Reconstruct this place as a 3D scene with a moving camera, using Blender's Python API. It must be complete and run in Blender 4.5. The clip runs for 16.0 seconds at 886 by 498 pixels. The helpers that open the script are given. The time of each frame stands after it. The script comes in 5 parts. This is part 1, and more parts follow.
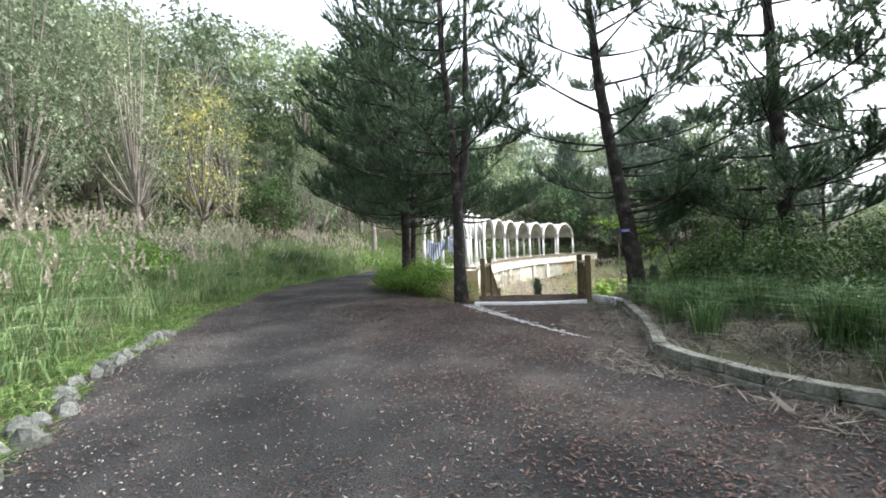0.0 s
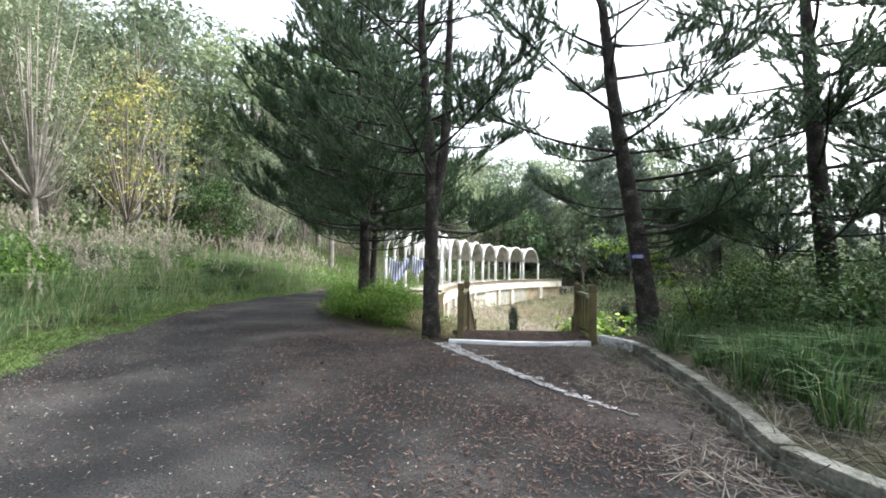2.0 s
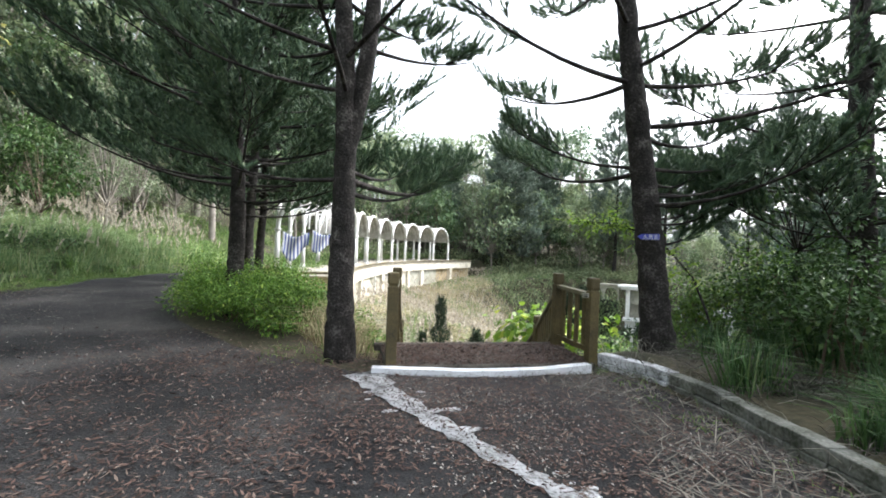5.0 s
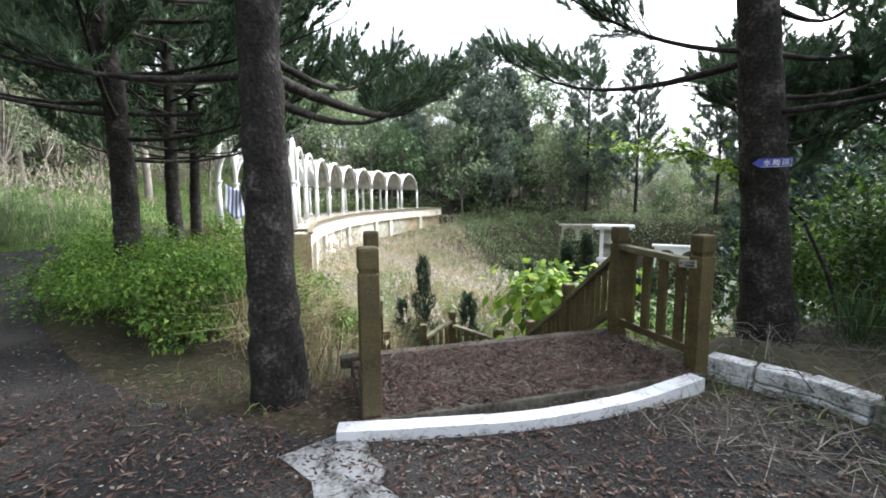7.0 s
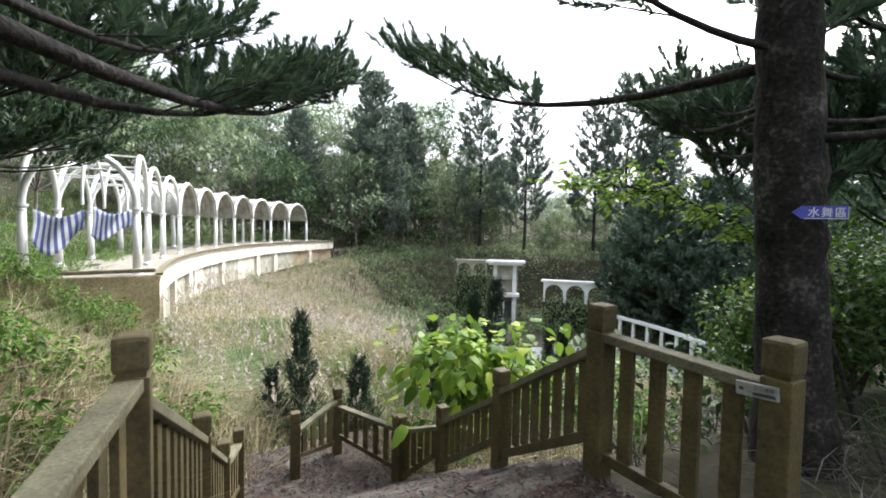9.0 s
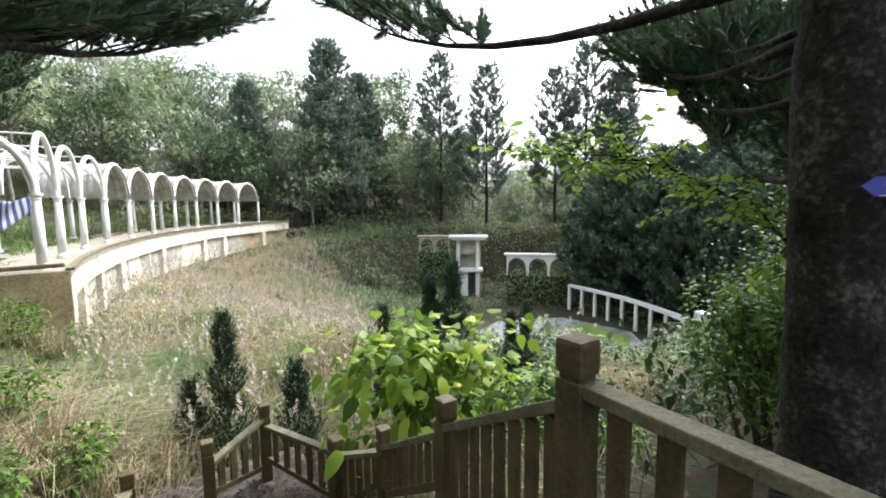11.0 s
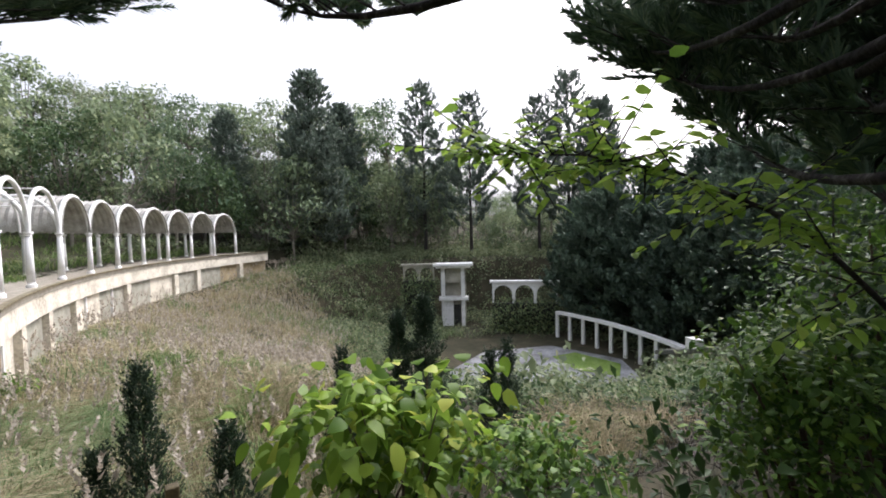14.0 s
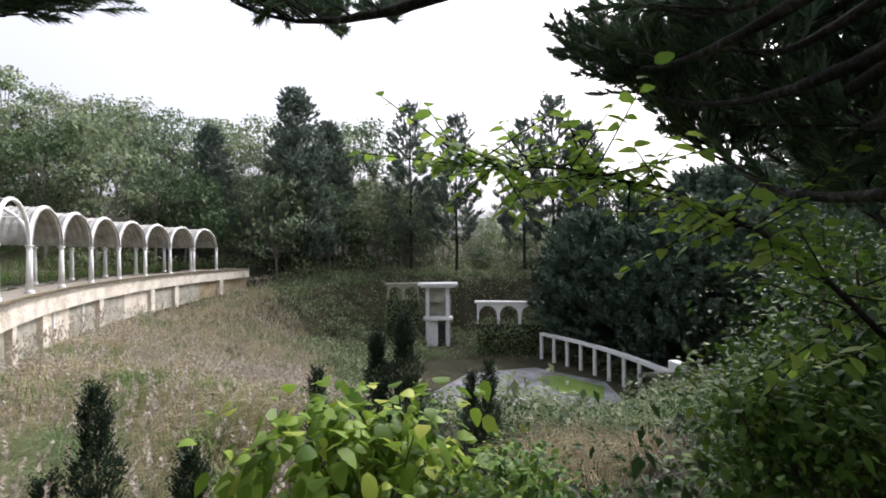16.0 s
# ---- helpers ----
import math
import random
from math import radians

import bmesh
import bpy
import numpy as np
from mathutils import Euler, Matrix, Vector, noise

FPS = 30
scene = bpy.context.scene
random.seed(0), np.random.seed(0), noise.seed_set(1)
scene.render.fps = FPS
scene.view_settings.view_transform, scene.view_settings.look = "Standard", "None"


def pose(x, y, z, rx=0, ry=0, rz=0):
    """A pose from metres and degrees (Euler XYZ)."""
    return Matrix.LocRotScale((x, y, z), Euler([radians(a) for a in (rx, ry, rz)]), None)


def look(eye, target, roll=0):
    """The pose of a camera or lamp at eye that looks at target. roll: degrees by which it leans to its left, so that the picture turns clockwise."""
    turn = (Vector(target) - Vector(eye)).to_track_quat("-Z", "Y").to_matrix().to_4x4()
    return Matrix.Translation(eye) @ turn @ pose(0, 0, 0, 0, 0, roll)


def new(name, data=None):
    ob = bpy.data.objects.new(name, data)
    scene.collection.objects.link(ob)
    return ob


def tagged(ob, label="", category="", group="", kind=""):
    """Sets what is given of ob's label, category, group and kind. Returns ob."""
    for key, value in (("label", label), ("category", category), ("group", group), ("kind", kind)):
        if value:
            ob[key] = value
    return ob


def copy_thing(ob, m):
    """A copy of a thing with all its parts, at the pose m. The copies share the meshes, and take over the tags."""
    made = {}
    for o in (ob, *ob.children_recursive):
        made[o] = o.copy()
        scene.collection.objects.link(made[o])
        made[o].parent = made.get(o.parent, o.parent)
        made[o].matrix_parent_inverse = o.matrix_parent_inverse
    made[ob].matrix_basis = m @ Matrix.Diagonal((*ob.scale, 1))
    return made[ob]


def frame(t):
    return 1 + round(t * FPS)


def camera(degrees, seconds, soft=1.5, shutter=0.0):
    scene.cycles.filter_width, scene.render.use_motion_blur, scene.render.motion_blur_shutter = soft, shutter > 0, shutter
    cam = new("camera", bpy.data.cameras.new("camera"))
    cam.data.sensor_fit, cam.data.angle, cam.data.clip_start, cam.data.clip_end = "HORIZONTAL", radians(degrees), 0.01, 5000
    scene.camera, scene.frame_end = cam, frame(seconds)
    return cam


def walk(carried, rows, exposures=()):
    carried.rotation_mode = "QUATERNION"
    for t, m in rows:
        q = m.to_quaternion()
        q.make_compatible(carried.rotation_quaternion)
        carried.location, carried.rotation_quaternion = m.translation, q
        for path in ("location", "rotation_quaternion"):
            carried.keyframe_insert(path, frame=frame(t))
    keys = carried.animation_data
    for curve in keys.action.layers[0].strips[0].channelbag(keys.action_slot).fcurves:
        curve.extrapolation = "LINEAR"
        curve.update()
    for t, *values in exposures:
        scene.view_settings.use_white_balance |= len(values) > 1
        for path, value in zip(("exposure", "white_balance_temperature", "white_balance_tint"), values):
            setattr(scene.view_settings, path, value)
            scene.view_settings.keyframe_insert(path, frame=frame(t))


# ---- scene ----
cam = camera(90.5, 16.0, soft=1.8)
PATH = [
    (0, (0.244, -11.194, 1.433), (0.024, -9.206, 1.421), -2.0),
    (0.5, (0.081, -10.531, 1.368), (-0.180, -8.550, 1.453), -0.1),
    (1, (0.037, -9.934, 1.359), (0.060, -7.935, 1.424), -1.8),
    (1.5, (-0.043, -9.332, 1.387), (-0.185, -7.340, 1.486), 1.2),
    (2, (-0.176, -8.745, 1.414), (-0.219, -6.747, 1.494), 0.7),
    (2.5, (-0.225, -8.132, 1.422), (-0.399, -6.140, 1.416), -0.3),
    (3, (-0.357, -7.672, 1.421), (-0.483, -5.676, 1.425), 1.5),
    (3.5, (-0.381, -7.117, 1.391), (-0.025, -5.149, 1.398), 0.2),
    (4, (-0.432, -6.578, 1.428), (-0.087, -4.608, 1.461), 2.7),
    (4.2, (-0.486, -6.343, 1.395), (-0.166, -4.369, 1.428), 3.1),
    (6.3, (-0.369, -3.454, 1.418), (0.171, -1.530, 1.336), 0.7),
    (6.5, (-0.353, -3.269, 1.447), (0.154, -1.336, 1.358), 1.7),
    (7, (-0.279, -2.712, 1.402), (0.258, -0.801, 1.160), -0.3),
    (7.5, (-0.112, -2.167, 1.401), (0.623, -0.308, 1.341), -0.1),
    (8, (-0.014, -1.717, 1.438), (0.574, 0.189, 1.299), 2.1),
    (8.5, (0.269, -1.053, 1.470), (0.883, 0.842, 1.292), 1.2),
    (9, (0.386, -0.888, 1.535), (1.366, 0.853, 1.443), 1.1),
    (9.5, (0.535, -0.745, 1.566), (1.532, 0.935, 1.140), -1.8),
    (10, (0.817, -0.431, 1.569), (1.897, 1.239, 1.357), -0.7),
    (10.2, (0.862, -0.352, 1.616), (1.963, 1.308, 1.434), -0.1),
    (12.3, (1.670, 0.126, 1.624), (2.747, 1.785, 1.326), -3.0),
    (12.5, (1.678, 0.162, 1.616), (2.466, 1.970, 1.283), -2.6),
    (13, (1.852, 0.178, 1.625), (2.312, 2.111, 1.398), -2.3),
    (13.5, (1.992, 0.313, 1.605), (2.932, 2.075, 1.493), -1.7),
    (14, (2.050, 0.462, 1.594), (3.217, 2.084, 1.514), -1.6),
    (14.5, (2.127, 0.514, 1.580), (3.332, 2.110, 1.545), -1.2),
    (15, (2.246, 0.577, 1.572), (3.394, 2.213, 1.491), -2.6),
    (15.5, (2.230, 0.566, 1.577), (3.403, 2.186, 1.572), -2.1),
    (16, (2.199, 0.551, 1.574), (3.420, 2.135, 1.582), -0.6),
]
walk(cam, [(t, look(eye, target, roll)) for t, eye, target, roll in PATH], exposures=[(0, 1.71, 5950, 10), (2.5, 1.79, 5950, 10), (4, 1.87, 5950, 10), (6.5, 1.78, 5870, 11), (8, 1.64, 5870, 11), (9.5, 1.59, 5920, 12), (10.2, 1.64, 5950, 12), (12.5, 1.26, 5990, 16), (14.0, 0.92, 5990, 18), (16, 0.78, 5990, 19)])

# ---- light ----
world = bpy.data.worlds.new("sky")
scene.world = world
world.use_nodes = True
wn = world.node_tree.nodes
sky = wn.new("ShaderNodeTexSky")
sky.sky_type = "NISHITA"
sky.sun_disc = False
sky.sun_elevation = radians(46)
sky.sun_rotation = radians(79)
sky.air_density = 2.0
sky.dust_density = 10.0
sky.ozone_density = 0.6
wn["Background"].inputs["Strength"].default_value = 0.15
pale = wn.new("ShaderNodeHueSaturation")
pale.inputs["Saturation"].default_value = 0.35
pale.inputs["Value"].default_value = 1.2
world.node_tree.links.new(sky.outputs["Color"], pale.inputs["Color"])
veil = wn.new("ShaderNodeMix")
veil.data_type = "RGBA"
veil.inputs["Factor"].default_value = 0.4
for nd in veil.inputs:
    if nd.type == "RGBA" and nd.name == "B":
        nd.default_value = (4.6, 4.7, 4.8, 1)
world.node_tree.links.new(pale.outputs["Color"], [nd for nd in veil.inputs if nd.type == "RGBA"][0])
world.node_tree.links.new([nd for nd in veil.outputs if nd.type == "RGBA"][0], wn["Background"].inputs["Color"])
sun_data = bpy.data.lights.new("sun", "SUN")
sun_data.energy = 1.1
sun_data.angle = radians(32)
sun_data.color = (1.0, 0.985, 0.95)
sun = new("sun", sun_data)
sun.matrix_world = look((20, 4, 25), (0, 0, 0))

# ---- small helpers ----
def mesh_of(name, verts, faces):
    """A mesh from an array of corners and an array of faces with equal corner counts."""
    verts, faces = np.asarray(verts, np.float32), np.asarray(faces, np.int32)
    me = bpy.data.meshes.new(name)
    n, k = faces.shape
    me.vertices.add(len(verts))
    me.vertices.foreach_set("co", verts.ravel())
    me.loops.add(n * k)
    me.loops.foreach_set("vertex_index", faces.ravel())
    me.polygons.add(n)
    me.polygons.foreach_set("loop_start", np.arange(0, n * k, k, dtype=np.int32))
    me.polygons.foreach_set("loop_total", np.full(n, k, np.int32))
    me.update(calc_edges=True)
    return me


def smooth_shade(me):
    me.polygons.foreach_set("use_smooth", np.ones(len(me.polygons), bool))
    return me


def put(name, me, material, parent=None, label=""):
    if material is not None and not me.materials:
        me.materials.append(material)
    ob = new(name, me)
    if parent is not None:
        ob.parent = parent
    if label:
        ob["label"] = label
    return ob


def part(name, bm, material, parent=None, label="", soft=False):
    me = bpy.data.meshes.new(name)
    bm.to_mesh(me)
    bm.free()
    if soft:
        smooth_shade(me)
    return put(name, me, material, parent, label)


def thing(name, at, label, category, group="", kind="", turn=0.0):
    ob = new(name)
    ob.empty_display_size = 0.2
    ob.matrix_basis = pose(*at, 0, 0, turn)
    return tagged(ob, label, category, group, kind)


def box(bm, size, m=Matrix(), bevel=0.0, taper=1.0):
    """Adds a box of that size, standing on the origin of m."""
    made = bmesh.ops.create_cube(bm, size=1.0)["verts"]
    for v in made:
        s = taper if v.co.z > 0 else 1.0
        v.co = Vector((v.co.x * size[0] * s, v.co.y * size[1] * s, (v.co.z + 0.5) * size[2]))
    if bevel:
        edges = {e for v in made for e in v.link_edges}
        out = bmesh.ops.bevel(bm, geom=list(edges), offset=bevel, segments=2, affect="EDGES", profile=0.6)
        made = list({v for f in out["faces"] for v in f.verts} | {v for v in made if v.is_valid})
    bmesh.ops.transform(bm, matrix=m, verts=made)
    return bm


def beam(bm, a, b, wide, high, bevel=0.006):
    """Adds a bar with its axis from a to b, its width kept level."""
    a, b = Vector(a), Vector(b)
    way = (b - a).normalized()
    side = way.cross(Vector((0, 0, 1))).normalized()
    up = side.cross(way)
    m = Matrix((side, up, way)).transposed().to_4x4()
    m.translation = a
    return box(bm, (wide, high, (b - a).length), m, bevel)


def lathe(bm, rings, sides=16, m=Matrix()):
    """Adds a turned body from rings of (radius, height)."""
    loops = [[bm.verts.new(m @ Vector((r * math.cos(6.28318 * i / sides), r * math.sin(6.28318 * i / sides), z)))
              for i in range(sides)] for r, z in rings]
    for lo, hi in zip(loops, loops[1:]):
        for i in range(sides):
            bm.faces.new((lo[i], lo[(i + 1) % sides], hi[(i + 1) % sides], hi[i]))
    bm.faces.new(loops[-1])
    bm.faces.new(list(reversed(loops[0])))
    return bm


def tube(points, radii, sides=7):
    """Corners and quads of a bent, tapered tube."""
    points = np.asarray(points, float)
    way = np.gradient(points, axis=0)
    way /= np.linalg.norm(way, axis=1)[:, None] + 1e-9
    ref = np.where(np.abs(way[:, 2:3]) > 0.9, [[1.0, 0, 0]], [[0, 0, 1.0]])
    u = np.cross(way, ref)
    u /= np.linalg.norm(u, axis=1)[:, None] + 1e-9
    for i in range(1, len(u)):
        w = u[i - 1] - way[i] * (u[i - 1] @ way[i])
        u[i] = w / (np.linalg.norm(w) + 1e-9)
    v = np.cross(way, u)
    a = np.arange(sides) * 2 * np.pi / sides
    ring = np.cos(a)[None, :, None] * u[:, None] + np.sin(a)[None, :, None] * v[:, None]
    verts = (points[:, None] + ring * np.asarray(radii, float)[:, None, None]).reshape(-1, 3)
    i, j = np.meshgrid(np.arange(len(points) - 1), np.arange(sides), indexing="ij")
    i, j = i.ravel(), j.ravel()
    k = (j + 1) % sides
    return verts, np.stack([i * sides + j, i * sides + k, (i + 1) * sides + k, (i + 1) * sides + j], 1)


class Soup:
    """Gathers many pieces with equal corner counts into one mesh."""

    def __init__(self):
        self.v, self.f, self.n = [], [], 0

    def add(self, verts, faces):
        verts = np.asarray(verts, np.float32)
        self.v.append(verts)
        self.f.append(np.asarray(faces, np.int32) + self.n)
        self.n += len(verts)
        return self

    def mesh(self, name):
        return mesh_of(name, np.concatenate(self.v), np.concatenate(self.f))


rng = np.random.default_rng(7)


def unit(a):
    return a / (np.linalg.norm(a, axis=-1, keepdims=True) + 1e-9)


def leaf_soup(soup, base, way, size, wide=0.5, droop=0.25):
    """Adds folded diamond leaves: two triangles each, from base along way."""
    n = len(base)
    way = unit(way)
    side = unit(np.cross(way, unit(rng.normal(size=(n, 3)) * 0.35 + [0, 0, 1])))
    up = np.cross(side, way)
    size = np.broadcast_to(size, (n,))[:, None]
    mid = base + way * size * 0.45
    tip = base + way * size - np.array([0, 0, 1]) * size * droop
    lift = up * size * 0.08
    verts = np.stack([base, mid + side * size * wide / 2 + lift, tip, mid - side * size * wide / 2 + lift], 1).reshape(-1, 3)
    k = np.arange(n)[:, None] * 4
    soup.add(verts, np.concatenate([k + [[0, 1, 2]], k + [[0, 2, 3]]]))


def round_leaf_soup(soup, base, way, size, wide=0.6, droop=0.3):
    """Adds oval, bent leaves with a short point: five triangles each."""
    n = len(base)
    way = unit(way)
    side = unit(np.cross(way, unit(rng.normal(size=(n, 3)) * 0.35 + [0, 0, 1])))
    up = np.cross(side, way)
    size = np.broadcast_to(size, (n,))[:, None]
    down = np.array([0, 0, 1.0]) * size * droop
    rows = [base]
    for t, w, d in ((0.18, 0.8, 0.05), (0.5, 1.0, 0.3), (0.8, 0.55, 0.7)):
        c = base + way * size * t - down * d
        lift = up * size * 0.07 * w
        rows += [c - side * size * wide * w / 2 + lift, c + side * size * wide * w / 2 + lift]
    rows.append(base + way * size - down)
    verts = np.stack(rows, 1).reshape(-1, 3)
    k = np.arange(n)[:, None] * 8
    soup.add(verts, np.concatenate([k + [f] for f in ([0, 2, 1], [1, 2, 4], [1, 4, 3], [3, 4, 6], [3, 6, 5], [5, 6, 7])]))


def blade_soup(soup, base, way, size, wide, bend=0.35):
    """Adds grass blades: three triangles each, bent over at the tip."""
    n = len(base)
    way = unit(way)
    flat = unit(way * [1, 1, 0] + rng.normal(size=(n, 3)) * [0.2, 0.2, 0])
    side = unit(np.cross(way, rng.normal(size=(n, 3))))
    size = np.broadcast_to(size, (n,))[:, None]
    wide = np.broadcast_to(wide, (n,))[:, None]
    mid = base + way * size * 0.55
    tip = base + way * size * 0.9 + flat * size * bend - np.array([0, 0, 1]) * size * bend * 0.45
    verts = np.stack([base - side * wide / 2, base + side * wide / 2, mid - side * wide * 0.45, mid + side * wide * 0.45, tip], 1)
    k = np.arange(n)[:, None] * 5
    soup.add(verts.reshape(-1, 3), np.concatenate([k + [[0, 1, 3]], k + [[0, 3, 2]], k + [[2, 3, 4]]]))


def needle_soup(soup, base, way, size, radius, count, slim=0.34):
    """Adds bottle-brush twigs: count small needles round an axis of that size from base along way."""
    n = len(base)
    way = unit(way)
    u = unit(np.cross(way, unit(rng.normal(size=(n, 3)))))
    v = np.cross(way, u)
    t = rng.random((n, count)) ** 0.8
    a = rng.random((n, count)) * 6.2832
    out = np.cos(a)[..., None] * u[:, None] + np.sin(a)[..., None] * v[:, None]
    size = np.broadcast_to(size, (n,))[:, None, None]
    root = base[:, None] + way[:, None] * t[..., None] * size
    rad = radius * (1.0 - 0.55 * t[..., None]) * rng.uniform(0.75, 1.25, (n, count, 1))
    tip = root + out * rad + way[:, None] * rad * 1.3
    side = np.cross(out, way[:, None]) * radius * slim
    verts = np.stack([root - side, root + side, tip], 2).reshape(-1, 3)
    soup.add(verts, np.arange(len(verts)).reshape(-1, 3))


# ---- materials ----
def material(name, low, high, rough=0.85, scale=3.0, fine=40.0, bump=0.3, metal=0.0, spread=(0.35, 0.65), third=None, per_object=0.0):
    """A surface with two colours mixed by coarse and fine noise, and fine relief."""
    ma = bpy.data.materials.new(name)
    ma.use_nodes = True
    nt = ma.node_tree
    no, li = nt.nodes, nt.links
    bsdf = no["Principled BSDF"]
    co = no.new("ShaderNodeTexCoord")
    n1, n2 = no.new("ShaderNodeTexNoise"), no.new("ShaderNodeTexNoise")
    for nd, s, d in ((n1, scale, 4.0), (n2, fine, 3.0)):
        nd.inputs["Scale"].default_value = s
        nd.inputs["Detail"].default_value = d
        li.new(co.outputs["Object"], nd.inputs["Vector"])
    mix = no.new("ShaderNodeMath")
    mix.operation = "MULTIPLY_ADD"
    mix.inputs[1].default_value = 0.45
    half = no.new("ShaderNodeMath")
    half.operation = "MULTIPLY"
    half.inputs[1].default_value = 0.55
    li.new(n1.outputs["Fac"], half.inputs[0])
    li.new(n2.outputs["Fac"], mix.inputs[0])
    li.new(half.outputs[0], mix.inputs[2])
    ramp = no.new("ShaderNodeValToRGB")
    ramp.color_ramp.elements[0].position, ramp.color_ramp.elements[1].position = spread
    ramp.color_ramp.elements[0].color, ramp.color_ramp.elements[1].color = (*low, 1), (*high, 1)
    if third:
        el = ramp.color_ramp.elements.new((spread[0] + spread[1]) / 2)
        el.color = (*third, 1)
    li.new(mix.outputs[0], ramp.inputs["Fac"])
    colour = ramp.outputs["Color"]
    if per_object:
        info, hsv, span = no.new("ShaderNodeObjectInfo"), no.new("ShaderNodeHueSaturation"), no.new("ShaderNodeMapRange")
        span.inputs["To Min"].default_value, span.inputs["To Max"].default_value = 1 - per_object, 1 + per_object
        li.new(info.outputs["Random"], span.inputs["Value"])
        li.new(span.outputs[0], hsv.inputs["Value"])
        li.new(colour, hsv.inputs["Color"])
        colour = hsv.outputs["Color"]
    li.new(colour, bsdf.inputs["Base Color"])
    bsdf.inputs["Roughness"].default_value, bsdf.inputs["Metallic"].default_value = rough, metal
    if rough > 0.88:
        bsdf.inputs["Specular IOR Level"].default_value = 0.2
    if bump:
        bn = no.new("ShaderNodeBump")
        bn.inputs["Strength"].default_value, bn.inputs["Distance"].default_value = bump, 0.02
        li.new(mix.outputs[0], bn.inputs["Height"])
        li.new(bn.outputs["Normal"], bsdf.inputs["Normal"])
    return ma


def leaf_material(name, low, high, third=None, through_light=0.3, rough=0.55, tree_shift=0.0):
    """Leaves: each one takes its own shade, and lets some light through."""
    ma = bpy.data.materials.new(name)
    ma.use_nodes = True
    nt = ma.node_tree
    no, li = nt.nodes, nt.links
    bsdf, out = no["Principled BSDF"], no["Material Output"]
    geo, ramp = no.new("ShaderNodeNewGeometry"), no.new("ShaderNodeValToRGB")
    ramp.color_ramp.elements[0].color, ramp.color_ramp.elements[1].color = (*low, 1), (*high, 1)
    if third:
        ramp.color_ramp.elements[1].position = 0.82
        el = ramp.color_ramp.elements.new(1.0)
        el.color = (*third, 1)
    li.new(geo.outputs["Random Per Island"], ramp.inputs["Fac"])
    colour = ramp.outputs["Color"]
    if tree_shift:
        info, hsv = no.new("ShaderNodeObjectInfo"), no.new("ShaderNodeHueSaturation")
        span, hue = no.new("ShaderNodeMapRange"), no.new("ShaderNodeMapRange")
        span.inputs["To Min"].default_value, span.inputs["To Max"].default_value = 1 - tree_shift, 1 + tree_shift
        hue.inputs["To Min"].default_value, hue.inputs["To Max"].default_value = 0.5 + tree_shift * 0.09, 0.5 - tree_shift * 0.09
        li.new(info.outputs["Random"], span.inputs["Value"])
        li.new(info.outputs["Random"], hue.inputs["Value"])
        li.new(span.outputs[0], hsv.inputs["Value"])
        li.new(hue.outputs[0], hsv.inputs["Hue"])
        li.new(colour, hsv.inputs["Color"])
        colour = hsv.outputs["Color"]
    li.new(colour, bsdf.inputs["Base Color"])
    bsdf.inputs["Roughness"].default_value = rough
    bsdf.inputs["Specular IOR Level"].default_value = 0.3
    tr, mx = no.new("ShaderNodeBsdfTranslucent"), no.new("ShaderNodeMixShader")
    li.new(colour, tr.inputs["Color"])
    mx.inputs["Fac"].default_value = through_light
    li.new(bsdf.outputs[0], mx.inputs[1])
    li.new(tr.outputs[0], mx.inputs[2])
    li.new(mx.outputs[0], out.inputs["Surface"])
    return ma


M_ground = material("soil_and_moss", (0.025, 0.03, 0.014), (0.08, 0.068, 0.042), 0.95, 0.8, 14, 0.6, third=(0.045, 0.042, 0.024))
M_path = material("gravel_path", (0.007, 0.007, 0.0075), (0.08, 0.074, 0.068), 0.92, 0.6, 70, 1.5, spread=(0.36, 0.64), third=(0.024, 0.0235, 0.0235))
M_litter = leaf_material("needle_litter", (0.013, 0.008, 0.007), (0.1, 0.06, 0.045), (0.16, 0.125, 0.1), 0.0, 0.85)
M_chip = leaf_material("pale_chips", (0.09, 0.083, 0.076), (0.3, 0.28, 0.25), None, 0.0, 0.9)
M_wood = material("weathered_olive_wood", (0.038, 0.029, 0.011), (0.13, 0.1, 0.037), 0.65, 4, 45, 0.25, per_object=0.14)
M_wood_pale = material("bleached_rail_top", (0.07, 0.065, 0.035), (0.2, 0.185, 0.11), 0.75, 6, 70, 0.35, per_object=0.1)
M_white = material("worn_white_paint", (0.5, 0.49, 0.46), (0.82, 0.82, 0.8), 0.6, 2.5, 30, 0.25, spread=(0.25, 0.5))
M_kerb = material("chalky_kerb_paint", (0.08, 0.08, 0.072), (0.58, 0.59, 0.6), 0.75, 7, 45, 0.5, spread=(0.36, 0.58))
M_kerb_white = material("scuffed_kerb_paint", (0.3, 0.3, 0.29), (0.68, 0.69, 0.71), 0.7, 5, 40, 0.4, spread=(0.3, 0.5))
M_kerb_grey = material("mossy_kerb_concrete", (0.045, 0.05, 0.034), (0.22, 0.22, 0.195), 0.9, 5, 35, 0.6, per_object=0.12)
M_stair = material("needle_strewn_concrete", (0.035, 0.03, 0.025), (0.16, 0.145, 0.12), 0.95, 3, 30, 0.7)
M_concrete = material("bare_concrete", (0.2, 0.18, 0.14), (0.38, 0.35, 0.29), 0.9, 3, 40, 0.5)
M_wall = material("stained_cream_render", (0.3, 0.26, 0.18), (0.7, 0.65, 0.54), 0.85, 1.1, 9, 0.35, spread=(0.3, 0.55))
